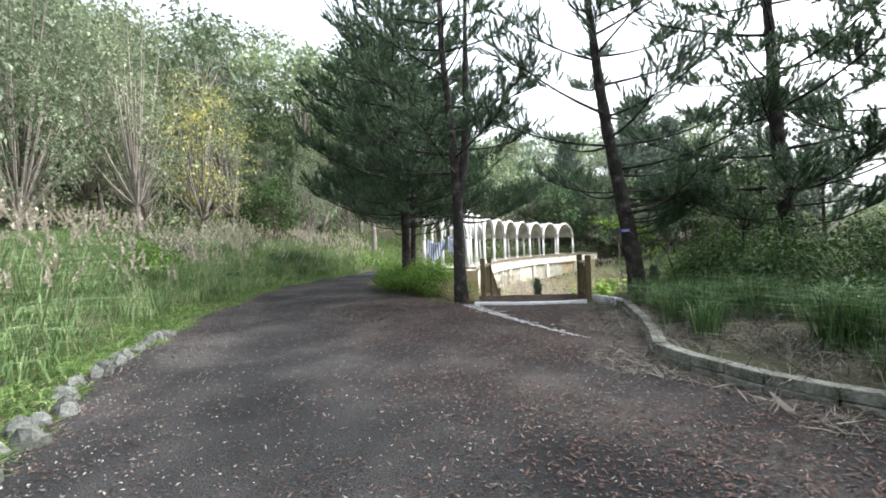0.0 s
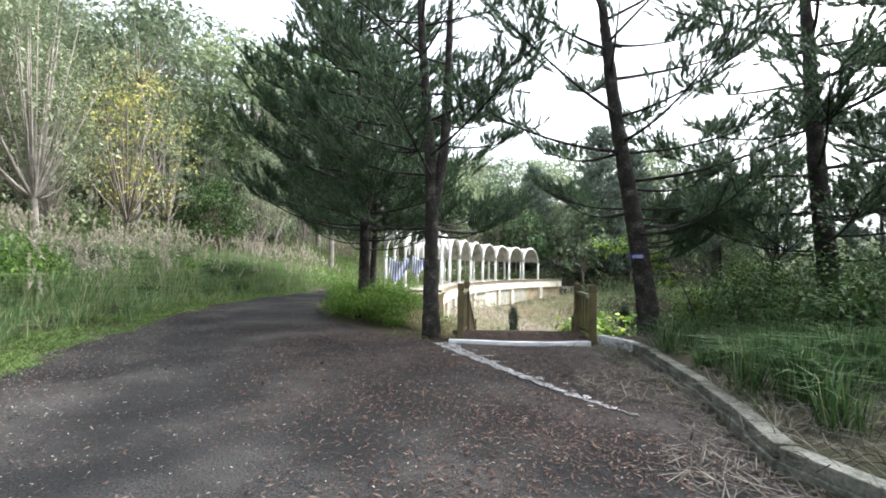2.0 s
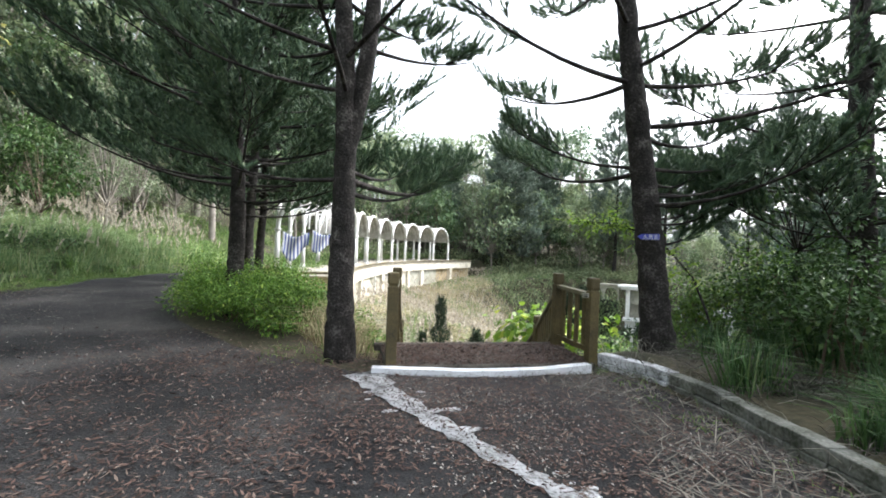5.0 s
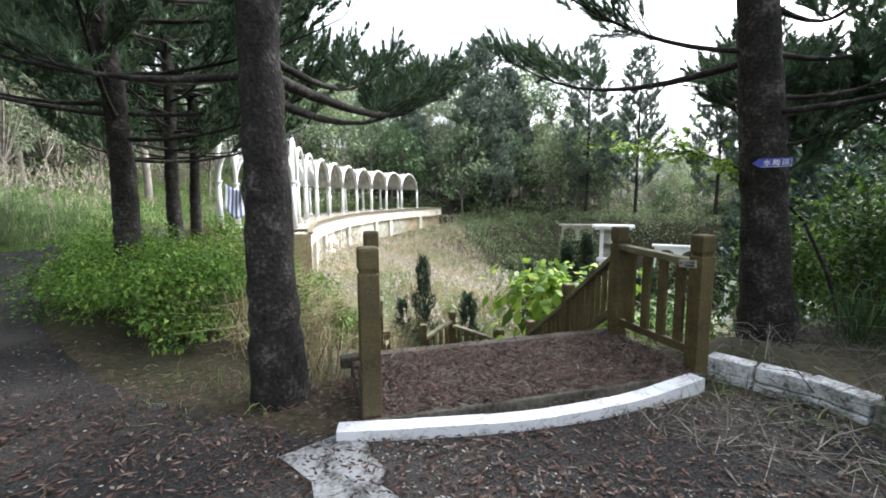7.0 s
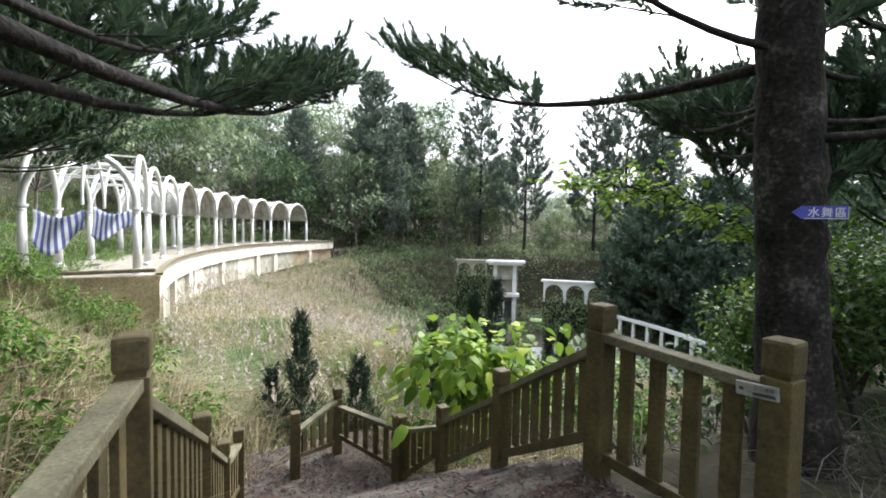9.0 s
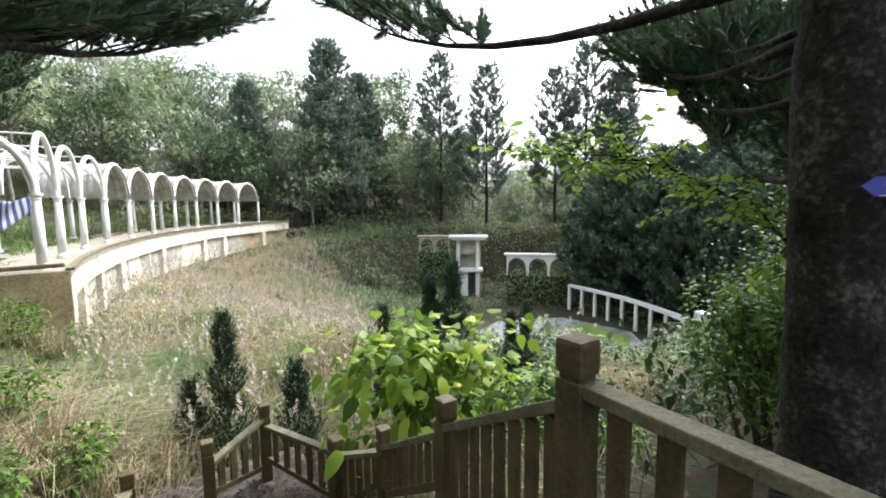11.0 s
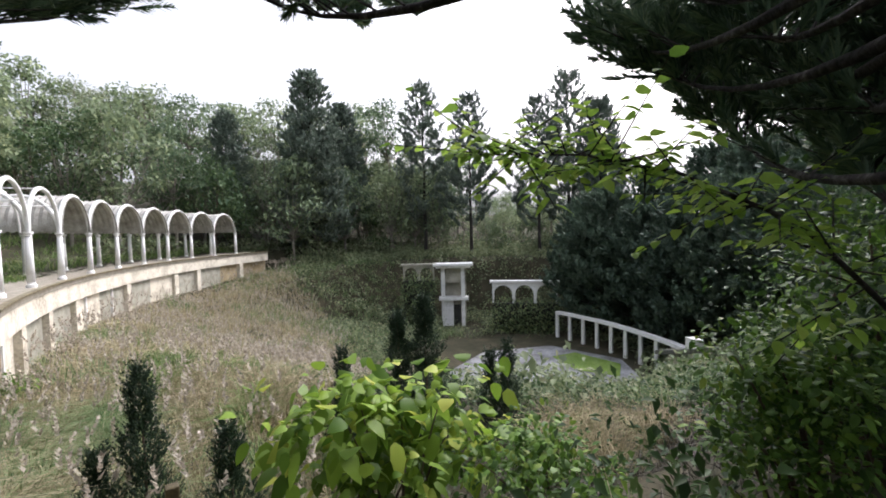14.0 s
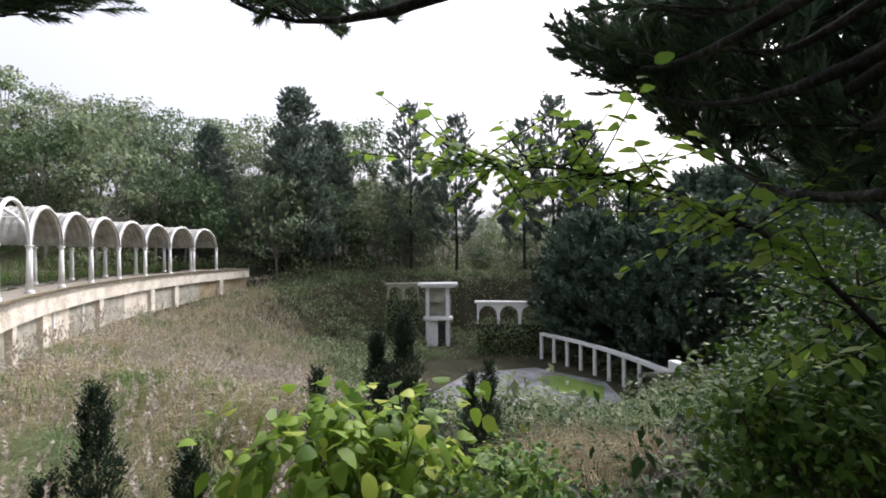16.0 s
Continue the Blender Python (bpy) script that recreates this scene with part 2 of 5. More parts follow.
M_wall_side = material("peeling_ochre_render", (0.2, 0.15, 0.08), (0.5, 0.41, 0.26), 0.9, 1.2, 14, 0.4)
M_panel = material("faded_green_panel", (0.2, 0.2, 0.15), (0.48, 0.46, 0.38), 0.7, 1.6, 20, 0.2)
# White sheet toned down to grey-brown, painting in the shade under the vaults.
M_cover = material("shade_toned_ribbed_sheet", (0.2, 0.19, 0.16), (0.5, 0.49, 0.45), 0.7, 2.0, 25, 0.2)
M_rust = material("rusty_pipe", (0.07, 0.055, 0.03), (0.24, 0.2, 0.11), 0.7, 4, 30, 0.3)
M_bark = material("dark_ringed_bark", (0.011, 0.01, 0.009), (0.15, 0.138, 0.125), 0.95, 5, 34, 1.3, spread=(0.36, 0.72), third=(0.035, 0.031, 0.028))
M_bark_far = material("pale_bark", (0.14, 0.12, 0.1), (0.34, 0.31, 0.27), 0.9, 3, 20, 0.4)
M_bark_brown = material("brown_bark", (0.07, 0.05, 0.035), (0.17, 0.13, 0.1), 0.9, 4, 25, 0.5)
M_needle = leaf_material("dark_araucaria_needles", (0.036, 0.07, 0.042), (0.11, 0.17, 0.09), (0.17, 0.22, 0.11), 0.25, 0.55)
# Needles of the far conifers, both lifted towards pale blue-green to imitate haze.
M_needle_hazed = leaf_material("haze_paled_needles", (0.09, 0.125, 0.1), (0.19, 0.235, 0.18), None, 0.2, 0.6, 0.15)
M_needle_dark_hazed = leaf_material("haze_blued_needles", (0.045, 0.08, 0.055), (0.11, 0.155, 0.1), None, 0.2, 0.6, 0.15)
M_leaf_bush = leaf_material("hedge_leaves", (0.04, 0.09, 0.014), (0.14, 0.26, 0.035), (0.24, 0.32, 0.05), 0.3, 0.5)
M_leaf_lime = leaf_material("lime_broad_leaves", (0.08, 0.16, 0.018), (0.25, 0.38, 0.045), (0.46, 0.49, 0.08), 0.4, 0.45)
M_leaf_young = leaf_material("young_bright_leaves", (0.14, 0.26, 0.035), (0.32, 0.48, 0.07), (0.42, 0.54, 0.1), 0.6, 0.5)
M_leaf_forest = leaf_material("forest_leaves", (0.05, 0.095, 0.04), (0.16, 0.225, 0.095), (0.22, 0.26, 0.11), 0.25, 0.6, 0.35)
M_leaf_grey = leaf_material("grey_green_leaves", (0.12, 0.155, 0.09), (0.26, 0.31, 0.19), (0.33, 0.36, 0.24), 0.25, 0.6, 0.25)
M_leaf_yellow = leaf_material("yellow_autumn_leaves", (0.34, 0.34, 0.1), (0.6, 0.56, 0.17), (0.36, 0.26, 0.12), 0.35, 0.6)
M_leaf_right = leaf_material("shrub_leaves", (0.018, 0.042, 0.012), (0.062, 0.12, 0.03), (0.11, 0.17, 0.045), 0.3, 0.5)
M_straw = leaf_material("dry_straw_grass", (0.26, 0.215, 0.12), (0.58, 0.51, 0.345), (0.28, 0.33, 0.14), 0.25, 0.8)
M_straw_near = leaf_material("rank_mixed_grass", (0.16, 0.135, 0.07), (0.48, 0.41, 0.255), (0.18, 0.25, 0.09), 0.25, 0.8)
# Leaf green lightened and greyed: the distance haze is put into the colour.
M_leaf_hazed = leaf_material("haze_paled_leaves", (0.12, 0.17, 0.1), (0.27, 0.34, 0.19), (0.3, 0.35, 0.18), 0.3, 0.7, 0.3)
# Far scrub, brighter than real foliage because haze is included in its colour.
M_scrub = leaf_material("haze_paled_scrub", (0.11, 0.15, 0.075), (0.27, 0.32, 0.17), (0.36, 0.36, 0.22), 0.35, 0.6)
M_stalk = leaf_material("dead_stalk_straw", (0.045, 0.042, 0.036), (0.16, 0.148, 0.122), (0.27, 0.25, 0.205), 0.0, 0.95)
M_stone = material("mossy_stone", (0.05, 0.055, 0.04), (0.2, 0.2, 0.19), 0.9, 7, 40, 0.6, per_object=0.2)
M_plume = leaf_material("pale_grass_plumes", (0.36, 0.31, 0.24), (0.58, 0.53, 0.45), None, 0.3, 0.9)
M_grass = leaf_material("green_grass", (0.055, 0.11, 0.027), (0.2, 0.3, 0.085), (0.32, 0.35, 0.15), 0.3, 0.6)
# Green grass at about half tone: the bank's shade is put into the colour.
M_grass_shaded = leaf_material("shade_darkened_grass", (0.022, 0.055, 0.017), (0.08, 0.155, 0.045), (0.17, 0.21, 0.085), 0.3, 0.55)
M_reed = leaf_material("blue_green_reed", (0.09, 0.16, 0.06), (0.24, 0.33, 0.14), (0.44, 0.42, 0.25), 0.3, 0.6)
M_juniper = leaf_material("dark_juniper", (0.008, 0.022, 0.01), (0.03, 0.06, 0.022), None, 0.08, 0.6)
M_sign = material("blue_enamel", (0.05, 0.06, 0.34), (0.07, 0.085, 0.46), 0.35, 4, 40, 0.0)
M_sign_white = material("white_enamel", (0.7, 0.7, 0.72), (0.85, 0.85, 0.86), 0.4, 4, 40, 0.0)
M_plate = material("dull_metal_plate", (0.3, 0.3, 0.27), (0.5, 0.5, 0.46), 0.45, 6, 40, 0.1, metal=0.3)
M_ink = material("dark_ink", (0.05, 0.05, 0.05), (0.09, 0.09, 0.09), 0.6, 6, 40, 0.0)
M_pool = material("stained_pool_paving", (0.05, 0.05, 0.048), (0.34, 0.35, 0.36), 0.7, 0.7, 8, 0.2)
M_algae = material("algae_water", (0.12, 0.2, 0.04), (0.24, 0.34, 0.08), 0.25, 0.6, 6, 0.05)
# Near-black of the stage base walls; also paints the shade inside the doorway.
M_dark = material("near_black_wall_and_doorway_shade", (0.02, 0.02, 0.02), (0.05, 0.05, 0.045), 0.9, 2, 20, 0.1)

# ---- lie of the land ----
def step(a, b, x):
    t = np.clip((x - a) / (b - a), 0, 1)
    return t * t * (3 - 2 * t)


def circle(p, q, r):
    """Middle and radius of the circle through three points of the plan."""
    a = np.array([[2 * (q[0] - p[0]), 2 * (q[1] - p[1])], [2 * (r[0] - p[0]), 2 * (r[1] - p[1])]])
    b = np.array([q[0] ** 2 + q[1] ** 2 - p[0] ** 2 - p[1] ** 2, r[0] ** 2 + r[1] ** 2 - p[0] ** 2 - p[1] ** 2])
    c = np.linalg.solve(a, b)
    return c, math.hypot(p[0] - c[0], p[1] - c[1])


ARC_C, ARC_R = circle((-1.25, 16.05), (0.45, 30.0), (10.9, 48.3))
ANG0 = math.atan2(16.05 - ARC_C[1], -1.25 - ARC_C[0]) % (2 * math.pi)
ANG1 = math.atan2(48.3 - ARC_C[1], 10.9 - ARC_C[0]) % (2 * math.pi)
STAGE = (28.0, 27.0)


def path_left(y):
    """Left edge of the gravel path."""
    return np.interp(y, [-30, -12, -9.3, -8, -6.6, -4.4, -1, 5.7, 11, 15, 22, 40], [-1.5, -2.2, -3.0, -3.7, -4.6, -5.5, -6.8, -8.6, -8.6, -8.0, -7.0, -8.0])


def path_right(y):
    """Right edge of the gravel path."""
    return np.interp(y, [-30, -12, -8.8, -7.6, -7.1, -6.0, -5.45, -4.3, -3.5, -1.5, -0.4, 0.0, 1.2, 2.0, 3.5, 5.0, 8.0, 12, 22, 40], [12.0, 8.8, 5.1, 3.55, 3.05, 2.35, 2.2, 2.5, 2.68, 3.0, 2.85, -0.4, -1.9, -2.5, -3.5, -4.2, -5.3, -5.8, -5.0, -5.5])


def ground(x, y):
    x, y = np.asarray(x, float), np.asarray(y, float)
    # flat shoulder with the path, then the bank and hill beside it
    d1 = np.maximum(path_left(y) - x - 0.4, 0)
    bank = 0.24 * np.minimum(d1, 9) + 0.46 * np.maximum(d1 - 9, 0)
    bank = 30 * (1 - np.exp(-bank / 30))
    r = np.hypot(x - STAGE[0], y - STAGE[1])
    ra = np.hypot(x - ARC_C[0], y - ARC_C[1])
    far = np.maximum(np.minimum(ra - ARC_R - 8, r - 24), 0) * step(10, 30, y + 0.35 * x)
    far_rise = 24 * (1 - np.exp(-0.36 * far / 24)) * (1 - 0.55 * step(0, 50, x - 0.4 * y))
    flat = -0.1 + np.maximum(bank, far_rise)
    flat = flat + 0.04 * np.sin(x * 1.7 + 0.6 * y) * np.sin(y * 1.3 - 0.4 * x) * step(0.5, 3, np.abs(x) - 1)
    kerb_x = np.where(y > -0.4, 2.85, path_right(y))
    flat = flat + 0.19 * step(0.02, 0.35, x - kerb_x) * step(1.2, -0.2, y)
    # the bowl
    ang = np.arctan2(y - STAGE[1], x - STAGE[0])
    east = step(-0.3, 0.6, np.cos(ang - 0.7))
    bowl_w = -9.4 + 6.7 * np.clip((r - 11) / 15.5, 0, 1)
    bowl_e = -9.4 + 7.2 * np.clip((r - 18.5) / 5.0, 0, 1)
    bowl = bowl_w * (1 - east) + bowl_e * east
    rim = -1.0 - 0.25 * (y - 1)
    inside = np.minimum((x - rim) * 0.97, y - 0.75)
    inside = np.where(y > 16.3, ARC_R + 1.6 - ra, inside)
    inside = np.where(x > 30, np.minimum(inside, 55 - x), inside)
    inside = np.where(y > 45, np.minimum(inside, ARC_R + 1.6 - ra), inside)
    steep = np.where((y > 15.5) & (x < 22), 2.6, 0.62)
    cut = flat - steep * np.maximum(inside, 0)
    land = np.where(inside > 0, np.maximum(cut, np.minimum(bowl, flat)), flat)
    # trench under the stairs
    under = -0.42 - 0.581 * (np.clip(y, 1.14, 4.7) - 1.14)
    stair = (x > 0.02 + 0.15 * (y - 1.1)) & (x < 3.0) & (y > 1.1) & (y < 6.4)
    return np.where(stair, np.minimum(land, under), land)


def gz(x, y):
    return float(ground(x, y))


def lines(lo, hi, fine_lo, fine_hi, fine, mid_lo, mid_hi, mid):
    a = list(np.arange(fine_lo, fine_hi, fine))
    while a[0] > mid_lo:
        a.insert(0, a[0] - mid)
    while a[-1] < mid_hi:
        a.append(a[-1] + mid)
    s = mid
    while a[0] > lo:
        s *= 1.25
        a.insert(0, a[0] - s)
    s = mid
    while a[-1] < hi:
        s *= 1.25
        a.append(a[-1] + s)
    return np.array(a)


gx = lines(-1500, 1500, -9, 9, 0.22, -30, 60, 0.8)
gy = lines(-1500, 1500, -13, 9, 0.22, -14, 75, 0.8)
xx, yy = np.meshgrid(gx, gy, indexing="ij")
zz = ground(xx, yy)
zz += 0.02 * np.sin(xx * 9.1 + 3 * np.sin(yy * 2.3)) * np.sin(yy * 7.7)
gi, gj = np.meshgrid(np.arange(len(gx) - 1), np.arange(len(gy) - 1), indexing="ij")
gk = (gi * len(gy) + gj).ravel()
tagged(put("ground", smooth_shade(mesh_of("ground", np.stack([xx, yy, zz], -1).reshape(-1, 3),
                                          np.stack([gk, gk + len(gy), gk + len(gy) + 1, gk + 1], 1))), M_ground),
       "mossy brown earth sloping into a grassy bowl", "ground", kind="structure")

# gravel path, laid just above the earth
py = np.arange(-16, 22, 0.25)
pv, cols = [], 41
for y in py:
    a, b = float(path_left(y)) - 0.12 + 0.18 * math.sin(y * 2.1) * math.sin(y * 0.7), float(path_right(y)) - 0.05
    for k in range(cols):
        x = a + (b - a) * k / (cols - 1)
        pv.append((x, y, gz(x, y) + 0.03 + 0.003 * math.sin(x * 5 + y * 3)))
pk = np.array([i * cols + j for i in range(len(py) - 1) for j in range(cols - 1)])
tagged(put("path", smooth_shade(mesh_of("path", pv, np.stack([pk, pk + 1, pk + cols + 1, pk + cols], 1))), M_path),
       "grey gravel path scattered with brown needles", "path", kind="structure")

# ---- gate landing and stairs ----
landing = part("landing", box(box(bmesh.new(), (2.66, 1.2, 0.3), pose(1.27, 0.52, -0.3), 0.015), (2.9, 0.12, 0.1), pose(1.3, 1.08, -0.085), 0.02), M_stair)
tagged(landing, "concrete landing covered with fallen brown needles", "landing", kind="structure")
stairs = thing("stairs", (0, 0, 0), "concrete stairs strewn with needles, leading down", "stairs", kind="structure")
for i in range(11):
    y, z = 1.14 + 0.32 * i, -0.186 * (i + 1)
    part("step", box(bmesh.new(), (2.86, 0.36, 0.5), pose(1.46 + 0.045 * i, y + 0.18, z - 0.5), 0.015), M_stair, stairs)
part("lower_landing", box(bmesh.new(), (2.6, 1.9, 0.3), pose(1.6, 5.5, -2.36), 0.02), M_stair, stairs)


def strip(points, wide, high, sink=0.06):
    """A bent kerb strip along points of the plan, as a bmesh."""
    bm = bmesh.new()
    rows = []
    for i, p in enumerate(points):
        a, b = Vector(points[max(i - 1, 0)][:2]), Vector(points[min(i + 1, len(points) - 1)][:2])
        side = Vector((-(b - a).y, (b - a).x)).normalized() * wide / 2
        c, z = Vector(p[:2]), p[2]
        rows.append([bm.verts.new((*(c + side), z - sink)), bm.verts.new((*(c + side * 0.94), z + high)),
                     bm.verts.new((*(c - side * 0.94), z + high)), bm.verts.new((*(c - side), z - sink))])
    for a, b in zip(rows, rows[1:]):
        for k in range(3):
            bm.faces.new((a[k], a[k + 1], b[k + 1], b[k]))
    bm.faces.new(rows[0])
    bm.faces.new(list(reversed(rows[-1])))
    bmesh.ops.recalc_face_normals(bm, faces=bm.faces)
    return bm


edge = [(-0.22 + 2.72 * t, -0.1 - 0.2 * math.sin(math.pi * t ** 1.1), -0.07) for t in np.linspace(0, 1, 19)]
edge_kerb = thing("landing_kerb", (0, 0, 0), "white-painted curved kerb along the landing", "kerb", kind="structure")
for i in range(6):
    part("kerb_block", strip(edge[3 * i:3 * i + 4], 0.13, 0.07 + 0.004 * (i % 2)), M_kerb_white, edge_kerb)


def kerb_line(name, points, label, block, wide, courses, mat):
    """A kerb of separate blocks along points of the plan."""
    root = thing(name, (0, 0, 0), label, "kerb", kind="structure")
    for p, q in zip(points, points[1:]):
        p, q = Vector(p), Vector(q)
        n = max(1, round((q - p).length / block))
        for i in range(n):
            a, b = p.lerp(q, i / n), p.lerp(q, (i + 1) / n)
            way = (b - a).normalized() * 0.004
            for c, (h0, h1, w) in enumerate(courses):
                bm = bmesh.new()
                dz = rng.uniform(-0.008, 0.008)
                sh = Vector((rng.uniform(-0.012, 0.012), rng.uniform(-0.012, 0.012), 0))
                beam(bm, a + way + sh + Vector((0, 0, (h0 + h1) / 2 + dz)), b - way + sh + Vector((0, 0, (h0 + h1) / 2 + dz)), w, h1 - h0, 0.012)
                part("kerb_block", bm, mat(a), root)
    return root


kerb_line("retaining_kerb", [(2.76, 0.02, 0), (3.03, -0.55, 0), (3.1, -1.3, 0), (2.95, -2.4, 0), (2.78, -3.5, 0), (2.6, -4.35, 0), (2.33, -5.35, 0), (2.5, -5.95, 0), (2.85, -6.65, 0), (3.2, -7.08, 0), (3.72, -7.6, 0), (5.25, -8.85, 0), (7.2, -10.5, 0)],
          "low white-washed kerb of two block courses holding a planted bank", 0.42, 0.16,
          [(-0.16, 0.0, 0.2), (0.003, 0.115, 0.16)], lambda a: M_kerb if a.y > -0.9 else M_kerb_grey)

# worn white line painted across the gravel
bm = bmesh.new()
pts = [(-0.3, -0.12), (-0.12, -0.75), (0.3, -1.7), (0.7, -2.5), (1.02, -3.15), (1.35, -3.75), (1.72, -4.25)]
va = vb = None
for i in range(49):
    t = i / 48 * (len(pts) - 1)
    k = min(int(t), len(pts) - 2)
    c = Vector(pts[k]).lerp(Vector(pts[k + 1]), t - k)
    side = Vector((0.9, 0.42)) * (0.14 * (1 - i / 58) + 0.14 * math.exp(-i / 5) + 0.03 * math.sin(i * 1.9) * math.sin(i * 0.73) + 0.022 * math.sin(i * 4.3))
    z = max(gz(*(c + s)) for s in (side, -side)) + 0.044
    na, nb = bm.verts.new((*(c + side), z)), bm.verts.new((*(c - side), z + 0.004))
    if va:
        bm.faces.new((va, vb, nb, na))
    va, vb = na, nb
bmesh.ops.solidify(bm, geom=bm.faces[:], thickness=-0.04)
bmesh.ops.recalc_face_normals(bm, faces=bm.faces)
tagged(part("white_line", bm, M_kerb), "broken white-painted concrete strip in the gravel", "ground line", kind="structure")
blot = random.Random(9)
for i in range(46):
    cx, cy = blot.uniform(-0.3, 1.5), 0.0
    cy = -0.75 - 2.0 * max(cx, 0) - blot.gauss(0.05, 0.3)
    bm = bmesh.new()
    n, r = 12, blot.uniform(0.02, 0.09)
    ring = [bm.verts.new((cx + r * blot.uniform(0.5, 1.3) * math.cos(6.283 * k / n), cy + 0.6 * r * blot.uniform(0.5, 1.3) * math.sin(6.283 * k / n), gz(cx, cy) + 0.0335 + 0.0001 * i)) for k in range(n)]
    bm.faces.new(ring)
    out = bmesh.ops.extrude_face_region(bm, geom=bm.faces[:])
    bmesh.ops.translate(bm, verts=[v for v in out["geom"] if isinstance(v, bmesh.types.BMVert)], vec=(0, 0, -0.03))
    bmesh.ops.recalc_face_normals(bm, faces=bm.faces)
    tagged(part("paint_patch", bm, M_kerb), "flaked white paint patch on the gravel", "paint patch", kind="structure")


# ---- wooden railings ----
def post(parent, x, y, z0, top, wide=0.125, cap_label=""):
    bm = bmesh.new()
    box(bm, (wide, wide, top - z0 - 0.17), pose(x, y, z0), 0.008)
    p = part("post", bm, M_wood, parent)
    bm = bmesh.new()
    box(bm, (wide - 0.025, wide - 0.025, 0.025), pose(x, y, top - 0.172))
    box(bm, (wide + 0.006, wide + 0.006, 0.15), pose(x, y, top - 0.15), 0.022)
    part("post_cap", bm, M_wood, p, cap_label)


def rail_bay(parent, a, b, top_a, top_b, n, low_gap=0.14):
    """Top rail, bottom rail and upright slats between two posts."""
    a2, b2 = Vector((a[0], a[1], 0)), Vector((b[0], b[1], 0))
    way = (b2 - a2).normalized() * 0.05
    up = Vector((0, 0, 1))
    part("top_rail", beam(bmesh.new(), a2 + way + up * top_a, b2 - way + up * top_b, 0.1, 0.055, 0.008), M_wood_pale, parent, "lichen-bleached top rail")
    part("bottom_rail", beam(bmesh.new(), a2 + way + up * (a[2] + low_gap), b2 - way + up * (b[2] + low_gap), 0.05, 0.07, 0.006), M_wood, parent)
    for i in range(n):
        t = (i + 1) / (n + 1)
        p = a2.lerp(b2, t)
        lo, hi = a[2] + (b[2] - a[2]) * t + low_gap + 0.03, top_a + (top_b - top_a) * t - 0.02
        yaw = math.degrees(math.atan2(way.y, way.x))
        part("slat", box(bmesh.new(), (0.085, 0.032, hi - lo), pose(p.x, p.y, lo, 0, 0, yaw), 0.004), M_wood, parent)


right_rail = thing("wooden_railing", (2.55, 0.0, 0), "weathered olive-brown wooden railing beside the stairs", "railing", "railings of the stairs")
left_rail = thing("wooden_railing", (0.0, 0.0, 0), "weathered olive-brown wooden railing beside the stairs", "railing", "railings of the stairs")
back_rail = thing("wooden_railing", (2.3, 5.8, -2.06), "dark weathered wooden fence round the lower landing", "railing", "railings of the stairs")
RIGHT = [(2.6, 0.02, -0.06, 1.09), (2.58, 0.98, -0.06, 1.09), (2.9, 2.4, -0.78, 0.22), (3.12, 3.9, -1.65, -0.72), (2.82, 4.5, -2.06, -1.02)]
LEFT = [(0.0, 0.02, -0.06, 1.09), (0.16, 1.25, -0.15, 1.09), (0.42, 3.0, -1.15, 0.04), (0.63, 4.3, -1.9, -0.8), (0.85, 5.25, -2.06, -1.1)]
BACK = [(1.6, 5.45, -2.06, -1.1), (2.32, 5.85, -2.06, -1.0), (2.85, 4.7, -2.06, -1.1)]
for root, posts, counts in ((right_rail, RIGHT, (4, 8, 8, 5)), (left_rail, LEFT, (5, 9, 7, 5)), (back_rail, BACK, (4, 5))):
    off = root.matrix_basis.translation
    rel = [(x - off.x, y - off.y, z - off.z, t - off.z) for x, y, z, t in posts]
    for i, (x, y, z, t) in enumerate(rel):
        post(root, x, y, z, t)
    for i, (p, q, n) in enumerate(zip(rel, rel[1:], counts)):
        level = abs(p[3] - q[3]) < 0.05
        rail_bay(root, (p[0], p[1], p[2] + (0.06 if level else 0.16)), (q[0], q[1], q[2] + 0.06), p[3] - (0.23 if level else 0.3), q[3] - 0.2, n)

# label plate on the railing
plate = part("label_plate", box(bmesh.new(), (0.17, 0.012, 0.062), Matrix(), 0.004), M_plate)
plate.matrix_basis = pose(2.525, 0.08, 0.822, 0, 5, 90)
tagged(plate, "small grey metal notice plate screwed to the railing", "notice")
for i, (dx, dz, w) in enumerate(((-0.03, 0.01, 0.085), (0.06, 0.024, 0.018))):
    part("text_bar", box(bmesh.new(), (w, 0.004, 0.014), pose(dx, 0.008, dz)), M_ink, plate)
for k, ch in enumerate("\u4e0a\u4e0b\u6a13\u68af"):
    cu = bpy.data.curves.new("character", "FONT")
    cu.body, cu.size, cu.align_x, cu.extrude = ch, 0.02, "CENTER", 0.0005
    cu.materials.append(M_ink)
    ob = new("character", cu)
    ob.parent = plate
    ob.matrix_basis = pose(0.003 - 0.0215 * k, 0.0072, 0.034, 90, 0, 180)


# ---- pergola terrace ----
def arc_at(ang, out=0.0):
    return ARC_C[0] + (ARC_R + out) * math.cos(ang), ARC_C[1] + (ARC_R + out) * math.sin(ang)


def sweep(a0, a1, n, profile):
    """A solid swept along the terrace's curve; profile: (outward, height) corners."""
    bm = bmesh.new()
    loops = [[bm.verts.new((*arc_at(a0 + (a1 - a0) * i / n, o), z)) for o, z in profile] for i in range(n + 1)]
    m = len(profile)
    for a, b in zip(loops, loops[1:]):
        for k in range(m):
            bm.faces.new((a[k], a[(k + 1) % m], b[(k + 1) % m], b[k]))
    bm.faces.new(loops[0])
    bm.faces.new(list(reversed(loops[-1])))
    bmesh.ops.recalc_face_normals(bm, faces=bm.faces)
    return bm


